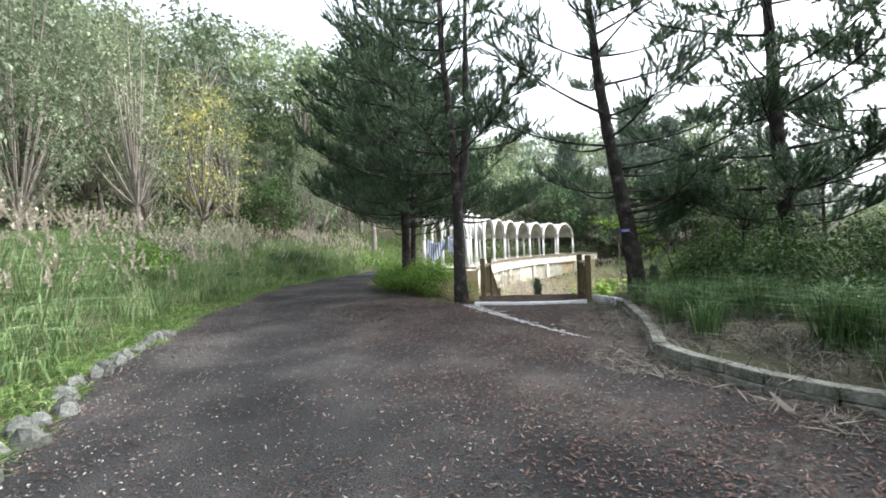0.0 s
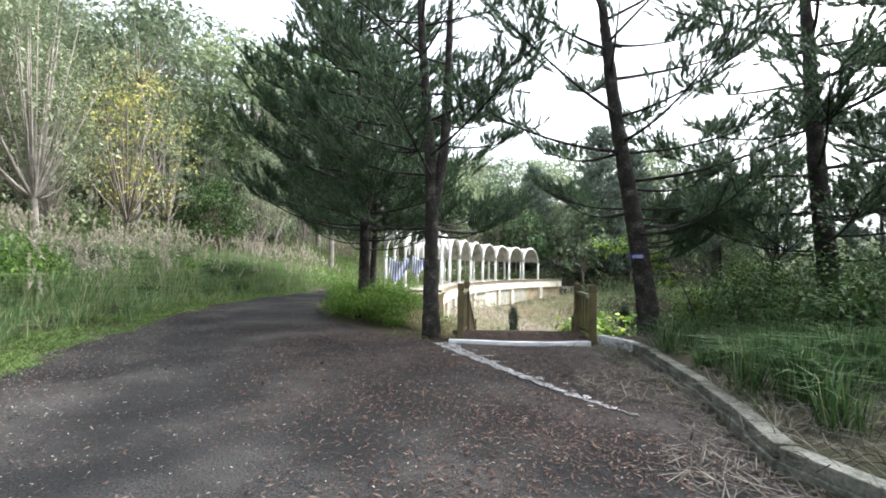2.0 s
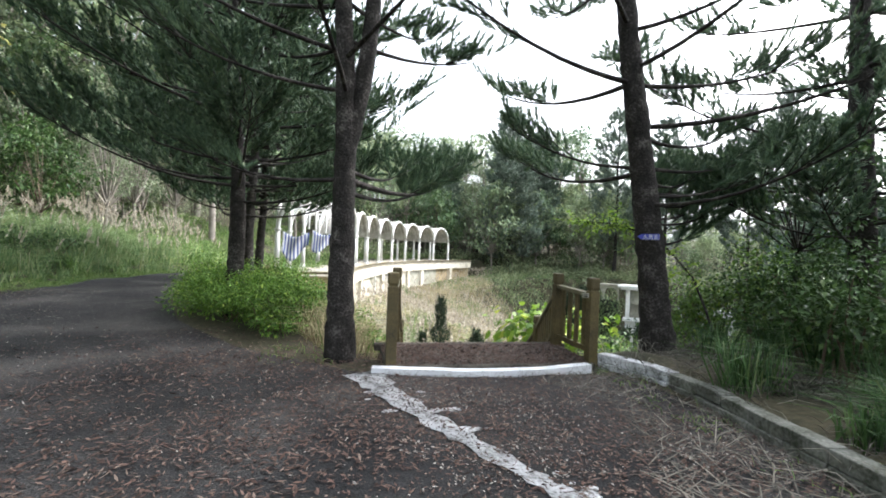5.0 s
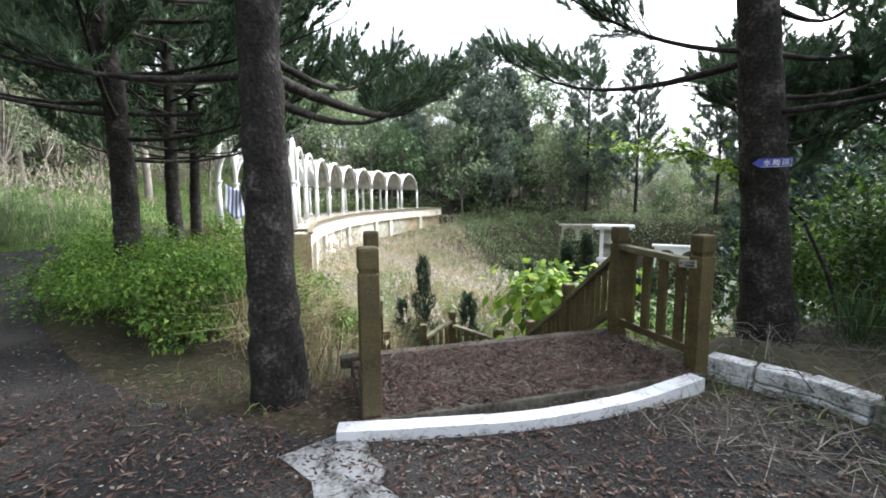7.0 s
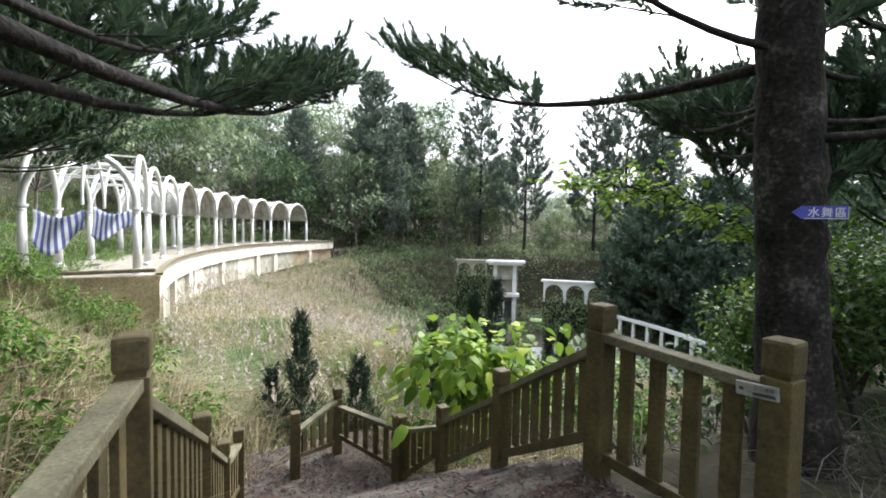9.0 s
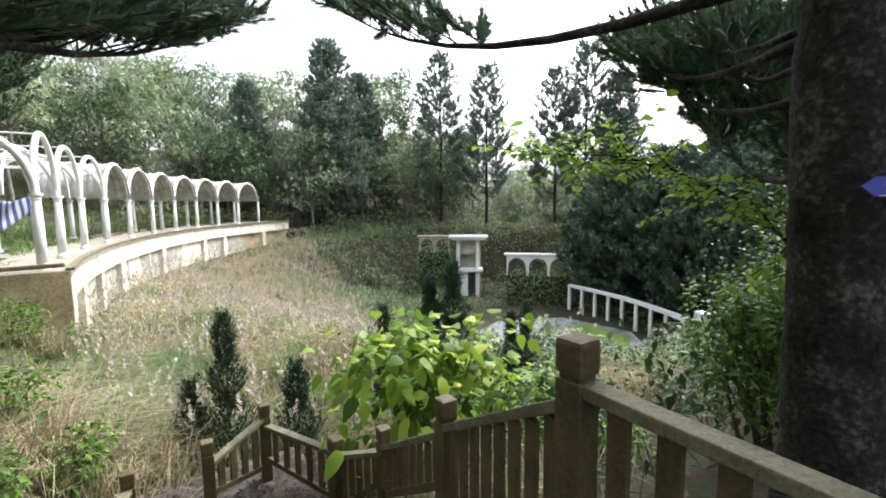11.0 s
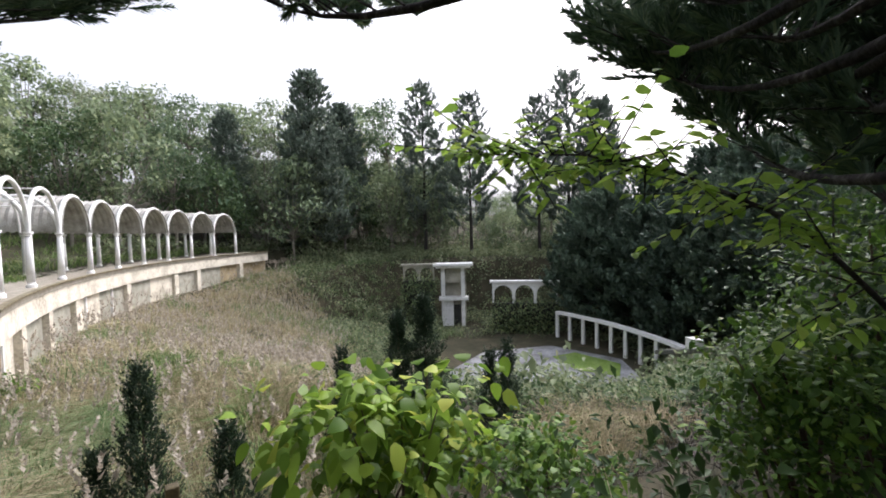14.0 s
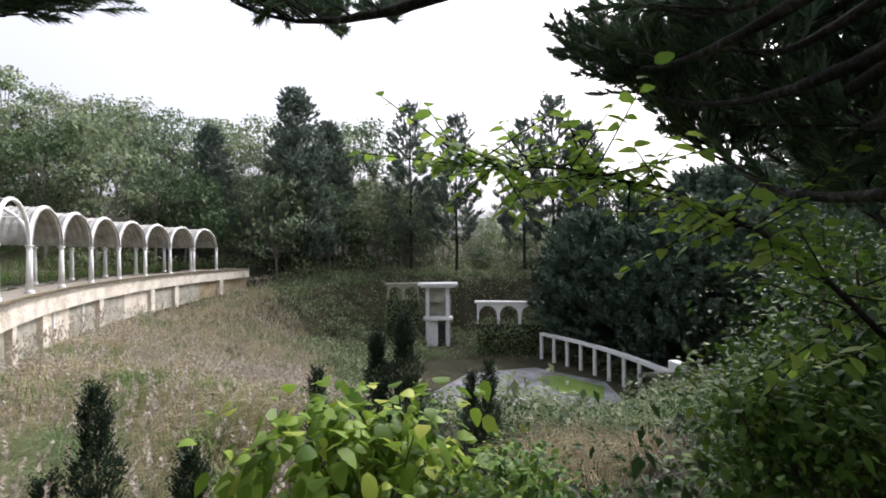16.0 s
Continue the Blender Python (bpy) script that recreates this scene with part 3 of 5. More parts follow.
TOP = -0.1
turn = ANG1 - ANG0
bay = turn / 10
a_lo, a_hi = ANG0 - 0.012 * np.sign(turn), ANG1 + 4.6 / ARC_R * np.sign(turn)
terrace = thing("terrace_wall", (0, 0, 0), "curved cream-rendered retaining wall with faded panels", "wall", kind="structure")
part("terrace_floor", sweep(a_lo, a_hi, 60, [(-0.62, TOP - 0.2), (-0.62, TOP), (3.6, TOP), (3.6, TOP - 0.2)]), M_concrete, terrace, "mossy terrace floor")
part("top_beam", sweep(a_lo, a_hi, 60, [(-0.56, TOP - 0.95), (-0.56, TOP - 0.2), (-0.1, TOP - 0.2), (-0.1, TOP - 0.95)]), M_wall, terrace)
part("back_wall", sweep(a_lo, a_hi, 60, [(-0.2, -4.0), (-0.2, TOP - 0.95), (0.1, TOP - 0.95), (0.1, -4.0)]), M_wall_side, terrace)
edge_trim = part("edge_trim", sweep(a_lo, a_hi, 60, [(-0.7, TOP), (-0.7, TOP + 0.07), (-0.5, TOP + 0.07), (-0.5, TOP)]), M_rust, terrace, "rust-stained edging")
for i in range(11):
    a = ANG0 + bay * i
    w = 0.28 / ARC_R
    if i not in (4, 6, 9):
        part("pilaster", sweep(a - w, a + w, 2, [(-0.52, -4.0), (-0.52, TOP - 0.95), (-0.2, TOP - 0.95), (-0.2, -4.0)]), M_wall, terrace)
    if i < 9:
        part("panel", sweep(a + w * 1.05, a + bay - w * 1.05, 4, [(-0.3, -3.6), (-0.3, TOP - 1.0), (-0.215, TOP - 1.0), (-0.215, -3.6)]), M_panel if i % 3 else M_wall, terrace, "grey-green infill panel")
        if i in (0, 3, 4):
            part("upright", sweep(a + bay * 0.45, a + bay * 0.45 + w * 0.5, 1, [(-0.4, -3.8), (-0.4, TOP - 0.95), (-0.3, TOP - 0.95), (-0.3, -3.8)]), M_white, terrace)
part("end_wall", box(bmesh.new(), (4.2, 0.3, 3.2), pose((arc_at(a_lo, 1.5)[0]), arc_at(a_lo, 1.5)[1] + 0.1, -3.31, 0, 0, math.degrees(ANG0) - 180), 0.01), M_wall_side, terrace, "stained ochre end wall")
low_a, low_b = arc_at(a_lo, -0.5), arc_at(a_lo, 3.4)
part("pipe_rail", beam(bmesh.new(), (*low_a, TOP + 0.16), (*low_b, TOP + 0.12), 0.12, 0.12, 0.04), M_rust, terrace, "rust-stained pipe lying along the edge")

COLUMN = [(0.17, 0), (0.17, 0.1), (0.125, 0.14), (0.13, 0.2), (0.118, 1.0), (0.098, 1.92), (0.12, 1.95), (0.1, 1.99), (0.16, 2.06), (0.16, 2.12)]
W_SPAN = 2.7


def hoop(bm, a, r, tube_r, flat_top=0.0, segs=20):
    """A half ring standing across the terrace at the angle a."""
    p0, p1 = Vector((*arc_at(a), 0)), Vector((*arc_at(a, W_SPAN), 0))
    mid, way = (p0 + p1) / 2, (p1 - p0).normalized()
    pts = [mid + way * (math.cos(math.pi * k / segs) * -r) + Vector((0, 0, TOP + 2.12 + math.sin(math.pi * k / segs) * (r + flat_top))) for k in range(segs + 1)]
    v, f = tube([tuple(p) for p in pts], [tube_r] * len(pts), 8)
    vs = [bm.verts.new(c) for c in v]
    for q in f:
        bm.faces.new([vs[k] for k in q])
    return pts


first = None
for i in range(11):
    a = ANG0 + bay * i
    for out in (0.0, W_SPAN):
        x, y = arc_at(a, out)
        m = pose(x, y, TOP, 0, 0, 20 * i)
        if first is None:
            first = thing("column", (0, 0, 0), "white-painted concrete column with a moulded cap", "column", "columns of the pergola")
            part("base", lathe(bmesh.new(), COLUMN[:4], 20), M_white, first)
            part("shaft", lathe(bmesh.new(), COLUMN[3:6], 20), M_white, first, soft=True)
            part("capital", lathe(bmesh.new(), COLUMN[5:], 20), M_white, first)
            first.matrix_basis = m
        else:
            copy_thing(first, m)
vault = thing("pergola_vault", (0, 0, TOP + 2.1), "white pergola of cross barrel vaults, partly stripped", "pergola")
RISE = ARC_R * abs(bay) / 2


def arch_points(i, out, lift=0.0, shrink=0.0, segs=18):
    """A round arch over the bay i, from column to column, at that distance outward."""
    pts = []
    for k in range(segs + 1):
        th = math.pi * k / segs
        a = ANG0 + bay * (i + 0.5 - 0.5 * math.cos(th) * (1 - shrink))
        pts.append((*arc_at(a, out), 0.05 + math.sin(th) * (RISE * (1 - shrink)) + lift))
    return pts


for i in range(10):
    covered = i >= 3
    depths = (0.0, W_SPAN) if covered else (0.0, W_SPAN / 2, W_SPAN)
    for o in depths:
        v, f = tube(arch_points(i, o), [0.085 if o in (0.0, W_SPAN) else 0.045] * 19, 8)
        put("hoop", smooth_shade(mesh_of("hoop", v, f)), M_white, vault)
    if covered:
        bm = bmesh.new()
        rows = []
        for q in range(21):
            rows.append([bm.verts.new(p) for p in arch_points(i, -0.12 + (W_SPAN + 0.24) * q / 20, 0.07 if q % 2 else 0.0, 0.03)])
        for ra_, rb_ in zip(rows, rows[1:]):
            for k in range(18):
                bm.faces.new((ra_[k], ra_[k + 1], rb_[k + 1], rb_[k]))
        bmesh.ops.recalc_face_normals(bm, faces=bm.faces)
        bmesh.ops.solidify(bm, geom=bm.faces[:], thickness=0.03)
        part("vault_cover", bm, M_cover, vault, "ribbed white cover sheet")
    else:
        for k in (4, 9, 14):
            ends = [arch_points(i, o)[k] for o in (0.0, W_SPAN)]
            v, f = tube([ends[0], tuple((np.array(ends[0]) + ends[1]) / 2), ends[1]], [0.03] * 3, 6)
            put("purlin", mesh_of("purlin", v, f), M_white, vault)
for i in (0, 1, 2, 3, 10):
    bm = bmesh.new()
    hoop(bm, ANG0 + bay * i, W_SPAN / 2, 0.08 if i else 0.1, 0.3)
    bmesh.ops.transform(bm, matrix=Matrix.Translation((0, 0, -(TOP + 2.1))), verts=bm.verts)
    part("hoop", bm, M_white, vault, soft=True)

# ---- stage at the bottom of the bowl ----
def wall_with_arches(bm, length, high, thick, arches, spring, top_gap):
    """A wall along x from the origin with round-headed openings cut through it."""
    n, bayw = arches, length / arches
    segs = 12
    for i in range(n):
        x0, x1 = i * bayw, (i + 1) * bayw
        r = bayw / 2 - 0.16
        cx = (x0 + x1) / 2
        curve = [(cx - r, 0.0)] + [(cx - r * math.cos(math.pi * k / segs), spring + r * math.sin(math.pi * k / segs)) for k in range(segs + 1)] + [(cx + r, 0.0)]
        outer = [(x0, 0.0)] + [(x0 + (x1 - x0) * k / segs, high) for k in range(segs + 1)] + [(x1, 0.0)]
        for y in (0.0, thick):
            a = [bm.verts.new((px, y, pz)) for px, pz in curve]
            b = [bm.verts.new((px, y, pz)) for px, pz in outer]
            for k in range(len(a) - 1):
                f = (a[k], a[k + 1], b[k + 1], b[k])
                bm.faces.new(f if y == 0 else f[::-1])
            if y == 0:
                front = a
            else:
                for k in range(len(a) - 1):
                    bm.faces.new((front[k], a[k], a[k + 1], front[k + 1]))
    box(bm, (length + 0.5, thick + 0.4, 0.22), pose(length / 2, thick / 2, high + 0.002), 0.02)
    return bm


pav_way = math.degrees(math.atan2(-2.55, 3.35))
pavilion = thing("stage_pavilion", (31.1, 41.8, -9.4), "two-storey white stage pavilion with peeling paint", "pavilion", turn=pav_way)
bm = bmesh.new()
for x in (0.45, 2.75):
    box(bm, (0.42, 0.8, 6.8), pose(x, 0.5, 0), 0.03)
box(bm, (1.2, 0.5, 2.98), pose(1.0, 0.5, 0), 0.02)
part("wall", bm, M_white, pavilion)
part("back_wall", box(bmesh.new(), (3.0, 0.3, 7.0), pose(1.65, 1.6, 0), 0.02), M_panel, pavilion)
part("floor_slab", box(bmesh.new(), (3.4, 1.5, 0.35), pose(1.65, 0.6, 3.0), 0.03), M_white, pavilion)
part("roof", box(box(bmesh.new(), (4.6, 2.4, 0.28), pose(1.65, 0.6, 7.0), 0.04), (4.0, 2.0, 0.25), pose(1.65, 0.6, 6.76), 0.03), M_white, pavilion)
# No opening here: a solid slab whose dark colour imitates the shade within.
part("door", box(bmesh.new(), (0.8, 0.1, 2.4), pose(2.05, 0.3, 0.05), 0.01), M_dark, pavilion, "near-black panel painted as the doorway's inner shade")
part("shutter", box(bmesh.new(), (1.86, 0.08, 1.7), pose(1.6, 0.4, 5.05), 0.01), M_panel, pavilion, "grey shutter")
side_arc = thing("arched_screen", (27.8, 44.3, -4.0), "weathered white arched screen half grown over", "arcade", turn=pav_way)
part("wall", wall_with_arches(bmesh.new(), 3.6, 1.7, 0.4, 2, 0.75, 0.3), M_panel, side_arc)
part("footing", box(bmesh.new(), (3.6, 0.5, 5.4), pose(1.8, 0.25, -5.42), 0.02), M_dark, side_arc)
arcade = thing("stage_arcade", (33.9, 35.8, -6.3), "white three-arched stage arcade above a dark wall", "arcade", turn=math.degrees(math.atan2(-4.9, 4.7)))
part("wall", wall_with_arches(bmesh.new(), 6.8, 2.2, 0.5, 3, 0.95, 0.3), M_white, arcade)
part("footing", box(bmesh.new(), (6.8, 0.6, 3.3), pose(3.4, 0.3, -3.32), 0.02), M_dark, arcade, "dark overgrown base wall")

colonnade = thing("colonnade", (37.0, 29.6, -9.5), "curved white colonnade with a plain beam", "colonnade")
cpts = [(0.0 + 1.0 * math.sin(math.pi * t) - 4.6 * t, -15.2 * t) for t in np.linspace(0, 1, 10)]
for i, (x, y) in enumerate(cpts):
    part("column", box(bmesh.new(), (0.3, 0.3, 2.5 + 0.05), pose(x, y, 0.0, 0, 0, 12), 0.03, 0.92), M_white, colonnade)
for p, q in zip(cpts, cpts[1:]):
    part("beam", beam(bmesh.new(), (*p, 2.62), (*q, 2.62), 0.55, 0.26, 0.02), M_white, colonnade)
hut = thing("stage_gatehouse", (28.0, 11.9, -9.0), "small grey-white block with a sloping concrete roof", "hut", turn=62)
part("wall", box(bmesh.new(), (2.2, 2.6, 3.6), pose(0, 0, -0.5), 0.03), M_wall, hut)
part("roof", box(bmesh.new(), (3.2, 3.6, 0.25), pose(0, 0, 3.4, 0, 16, 0), 0.03), M_kerb_grey, hut, "sloping lichen-grey slab")
part("parapet", box(bmesh.new(), (0.8, 0.5, 1.2), pose(-1.0, 1.2, 3.3), 0.02), M_white, hut)

def slab(points, z, thick):
    bm = bmesh.new()
    f = bm.faces.new([bm.verts.new((x, y, z)) for x, y in points])
    out = bmesh.ops.extrude_face_region(bm, geom=[f])
    bmesh.ops.translate(bm, verts=[v for v in out["geom"] if isinstance(v, bmesh.types.BMVert)], vec=(0, 0, -thick))
    bmesh.ops.recalc_face_normals(bm, faces=bm.faces)
    return bm


tagged(part("pool_paving", slab([(20.5, 22.0), (21.5, 27.5), (27.5, 30.0), (33.5, 27.5), (34.5, 21.0), (31.0, 17.0), (25.0, 17.5)], -9.25, 0.3), M_pool), "pale stained paving round an empty pool", "paving", kind="structure")
tagged(part("pool_water", slab([(29.4, 21.5), (30.8, 25.0), (33.2, 24.6), (33.2, 20.2), (30.6, 18.6)], -9.21, 0.03), M_algae), "stagnant algae-green pool water", "water", kind="structure")

# striped tarpaulins hanging from the first hoops
M_tarp = material("striped_tarpaulin", (0.5, 0.52, 0.55), (0.7, 0.72, 0.74), 0.6, 3, 30, 0.1)
M_stripe = material("blue_stripe", (0.04, 0.06, 0.2), (0.09, 0.12, 0.32), 0.6, 3, 30, 0.1)
for k, (o0, o1, zt, dz, a_off) in enumerate(((2.5, 1.35, 2.0, 1.15, 0.05), (1.25, 0.15, 2.15, 1.0, 0.3))):
    me = bpy.data.meshes.new("tarpaulin")
    vs, fs, mi = [], [], []
    nu, nv = 16, 8
    for i in range(nu + 1):
        for j in range(nv + 1):
            u, v = i / nu, j / nv
            o = o0 + (o1 - o0) * u
            x, y = arc_at(ANG0 + bay * (a_off + 0.05 * math.sin(u * 7 + v * 3)), o)
            vs.append((x, y - 0.3 * v * (1 - u), TOP + zt - 0.25 * math.sin(math.pi * u) - dz * v * (0.75 + 0.25 * math.sin(u * 5 + k))))
    for i in range(nu):
        for j in range(nv):
            fs.append((i * (nv + 1) + j, (i + 1) * (nv + 1) + j, (i + 1) * (nv + 1) + j + 1, i * (nv + 1) + j + 1))
            mi.append(i % 2)
    me.from_pydata(vs, [], fs)
    me.materials.append(M_tarp)
    me.materials.append(M_stripe)
    me.polygons.foreach_set("material_index", mi)
    smooth_shade(me)
    ob = new("tarpaulin", me)
    ob.modifiers.new("thickness", "SOLIDIFY").thickness = 0.01
    tagged(ob, "torn blue-and-white striped tarpaulin hanging from the pergola", "tarpaulin", "tarpaulins")

# ---- trees ----
def araucaria(name, label, at, height, r0, start, reach, seed, lean=(0.0, 0.0), gap=0.5, per=5, twigs=13, needles=20, finger=0.2, thick=0.045, rise=0.25, bare=0.35, keep=lambda a, z: True, extra=(), fork=None, needle=None, group="tall conifers", slim=0.34):
    """A whorled conifer: ringed tapered trunk, long limbs in tiers, brush-like foliage towards their ends."""
    global rng
    old, rng = rng, np.random.default_rng(seed)
    root = thing(name, at, label, "tree", group)
    z = np.linspace(-0.35, height, 26)
    sway = 0.05 * np.sin(z * 0.9 + seed)
    tp = np.stack([lean[0] * z + sway, lean[1] * z + 0.6 * sway, z], 1)
    tr = r0 * (1 - 0.88 * np.clip(z / height, 0, 1)) * (1 + 0.28 * np.exp(-np.maximum(z, 0) * 3.5))
    tr = np.interp(np.linspace(-0.35, height, 110), z, tr) * (1 + 0.03 * rng.normal(size=110))
    zi = np.linspace(-0.35, height, 110)
    tp2 = np.stack([np.interp(zi, z, tp[:, 0]), np.interp(zi, z, tp[:, 1]), zi], 1)
    v, f = tube(tp2, np.maximum(tr, 0.012), 14)
    v = v + rng.normal(size=v.shape) * 0.006
    bole = Soup().add(v, f)
    if fork:
        q = np.linspace(0, 1, 40)
        fz = fork[0] + (height * 0.92 - fork[0]) * q
        bulge = fork[1] * (1 - np.exp(-2.2 * q)) / 0.89
        fx = np.interp(fz, zi, tp2[:, 0]) + bulge
        fv, ff = tube(np.stack([fx, np.interp(fz, zi, tp2[:, 1]) + bulge * 0.2, fz], 1), r0 * 0.66 * (1 - 0.85 * q) + 0.01, 12)
        bole.add(fv + rng.normal(size=fv.shape) * 0.004, ff)
    put("trunk", smooth_shade(bole.mesh("trunk")), M_bark, root)
    limbs, leaves = Soup(), Soup()
    h = start
    az = rng.uniform(0, 6.28)
    while h < height - 0.3:
        t = (h - start) / (height - start)
        tier = [(None, az + 6.283 * k / per + rng.normal() * 0.18, 0.0) for k in range(per if h > start + 0.01 else max(2, per - 1))]
        if h == start:
            tier += list(extra)
        for own_h, a, own_ln in tier:
            if own_h is None and (not keep(a, h) or rng.random() < 0.08):
                continue
            ln = own_ln or reach * (0.55 + 0.55 * math.sin(min(1.0, t * 2.2 + 0.35) * 1.57)) * (1 - t) ** 0.62 * rng.uniform(0.78, 1.15) + 0.25
            n = 9
            s = np.linspace(0, 1, n)
            d = np.array([math.cos(a), math.sin(a)])
            curl = rng.normal() * 0.12
            xy = d[None] * (s * ln)[:, None] + np.array([-d[1], d[0]])[None] * (curl * ln * s ** 2)[:, None]
            dz = ln * (rise * 0.2 * s + rise * s ** 2.2 - (0.045 - 0.2 * t) * np.sin(s * 2.4))
            base = np.array([np.interp(h, z, tp[:, 0]), np.interp(h, z, tp[:, 1]), own_h or h + rng.normal() * 0.1])
            pts = base + np.concatenate([xy, dz[:, None]], 1)
            rad = np.linspace(0.014 + 0.0075 * ln, 0.006, n) * (1 if reach < 5 else 1.6)
            bv, bf = tube(pts, rad, 6)
            limbs.add(bv, bf)
            m = max(3, int(twigs * ln / reach * (1.25 - 0.3 * t) * (1.7 if own_h else 1.0)))
            u = bare * (1 - 0.7 * t) + (1 - bare * (1 - 0.7 * t)) * np.sort(rng.random(m)) ** 0.75
            u[-1] = 1.0
            root_p = np.stack([np.interp(u, s, pts[:, c]) for c in range(3)], 1)
            tang = np.stack([np.interp(u, s, np.gradient(pts[:, c], s)) for c in range(3)], 1)
            tang = unit(tang)
            side = unit(np.cross(tang, [0, 0, 1]))
            sgn = np.where(np.arange(m) % 2 == 0, 1.0, -1.0)[:, None]
            tw_len = ln * 0.2 * (1.15 - 0.5 * u) * rng.uniform(0.7, 1.3, m) + 0.15
            way = unit(tang * 0.75 + side * sgn * rng.uniform(0.2, 0.9, (m, 1)) + np.array([0, 0, 1]) * rng.uniform(0.1, 0.6, (m, 1)))
            for q in range(m):
                tv, tf = tube(root_p[q] + way[q] * np.linspace(0, tw_len[q], 2)[:, None], [0.008, 0.004], 3)
                limbs.add(np.concatenate([tv]), tf)
            # brushes along each twig
            c = max(2, int(round(ln / reach * 2.4)) + 2)
            uu = np.linspace(0.25, 1.0, c)
            bp = (root_p[:, None] + way[:, None] * (tw_len[:, None] * uu[None])[..., None]).reshape(-1, 3)
            bw = np.repeat(way, c, 0) + rng.normal(size=(m * c, 3)) * 0.38 + [0, 0, 0.6]
            needle_soup(leaves, bp, bw, finger * rng.uniform(0.7, 1.25, m * c), thick, needles, slim)
        h += gap * rng.uniform(0.75, 1.25) * (1 - 0.35 * t)
        az += 0.6
    put("branchwork", smooth_shade(limbs.mesh("branchwork")), M_bark, root)
    put("crown", leaves.mesh("crown"), needle or M_needle, root)
    rng = old
    return root


PINE = "tall dark conifer with whorled brushy limbs"
araucaria("conifer", PINE + ", beside the gate", (-0.55, 0.66, gz(-0.55, 0.66)), 10.5, 0.18, 2.35, 2.7, 11, (-0.045, 0.0), 0.85, 4, 13, 62, 0.3, 0.075, bare=0.45, slim=0.13, rise=0.2, fork=(2.7, 0.75),
          extra=((2.35, 0.95, 4.7), (2.2, 1.1, 3.4)))
araucaria("conifer", "dense dark conifer with low limbs above a hedge", (-2.75, 4.1, gz(-2.75, 4.1)), 11.5, 0.17, 2.1, 3.0, 12, (-0.03, 0.0), 0.55, 5, 13, 50, 0.5, 0.085, bare=0.3, rise=0.24, slim=0.24)
araucaria("conifer", PINE + ", carrying a blue sign", (3.93, 0.47, gz(3.93, 0.47)), 11.0, 0.215, 2.3, 3.2, 13, (-0.14, 0.0), 0.8, 4, 13, 62, 0.3, 0.075, bare=0.45, rise=0.22, slim=0.13, keep=lambda a, z: (math.cos(a) > 0.0 and (z > 3.2 or math.sin(a) < 0.6)) or (z > 3.3 and math.sin(a * 7.3 + z * 3.1) > 0.15),
          extra=((2.65, 1.75, 3.8), (2.7, 3.0, 1.9), (1.75, 0.7, 1.9), (1.6, 0.45, 1.7), (2.15, 0.75, 2.0), (2.4, 0.95, 2.3), (2.0, 0.55, 1.9), (2.3, 0.8, 1.6), (2.35, 0.2, 2.2), (2.5, 0.5, 2.2), (2.7, 0.1, 2.4), (1.9, 0.12, 1.6), (2.45, 0.95, 1.4), (3.1, 0.25, 2.2), (2.3, -0.2, 1.6)))
araucaria("conifer", PINE, (7.5, 0.3, gz(7.5, 0.3)), 11.5, 0.21, 2.6, 3.4, 14, (-0.065, 0.0), 0.95, 4, 12, 36, 0.34, 0.085, bare=0.48, rise=0.22, slim=0.2,
          extra=((2.2, 2.0, 2.4), (2.6, 2.3, 2.6), (1.7, 3.6, 2.3), (2.0, 4.2, 2.5), (1.6, 5.0, 2.1), (2.1, 5.6, 2.4), (1.8, 3.0, 2.2), (2.4, 4.7, 2.6)))
araucaria("conifer", PINE, (11.0, 0.2, gz(11.0, 0.2)), 11.0, 0.19, 2.4, 3.4, 15, (-0.07, 0.0), 0.95, 4, 11, 28, 0.4, 0.095, bare=0.46, rise=0.22, slim=0.24)
araucaria("conifer", "dark conifer standing behind the hedge", (-3.9, 10.4, gz(-3.9, 10.4)), 11.5, 0.19, 2.7, 3.7, 16, (0.0, 0.0), 0.5, 6, 13, 26, 0.44, 0.1, slim=0.3)
araucaria("conifer", "dark conifer standing behind the hedge", (-4.2, 13.7, gz(-4.2, 13.7)), 11.0, 0.18, 2.8, 3.5, 17, (0.0, 0.0), 0.5, 6, 12, 24, 0.44, 0.1, slim=0.3)
# Added conifers, mostly out of view, that keep skylight off the bank and path.
for i, (x, y, hh) in enumerate(((16.5, -3.5, 11), (18.5, 1.5, 11.5), (7.6, -9.6, 11), (10.5, -7.2, 11.5), (5.2, -14.5, 11), (10.0, -13.0, 12))):
    araucaria("conifer", "dark conifer beyond the kerb, mostly unseen, added for its shade", (x, y, gz(x, y)), hh, 0.15, 2.2, 2.8, 30 + i, (-0.04, 0.0), 0.8, 4, 9, 10, 0.42, 0.13)

# conifers across the bowl, with haze painted into their needle colours
far_a = araucaria("conifer", "tall pointed conifer across the bowl", (21.6, 56.0, gz(21.6, 56.0)), 24.0, 0.3, 2.5, 4.2, 41, (0, 0), 0.9, 7, 7, 9, 1.0, 0.36, bare=0.15, needle=M_needle_hazed)
far_b = araucaria("conifer", "slender see-through conifer across the bowl", (41.2, 48.0, gz(41.2, 48.0)), 22.0, 0.25, 4.0, 3.6, 42, (0, 0), 1.35, 5, 7, 9, 0.85, 0.33, bare=0.45, needle=M_needle_hazed, rise=0.5)
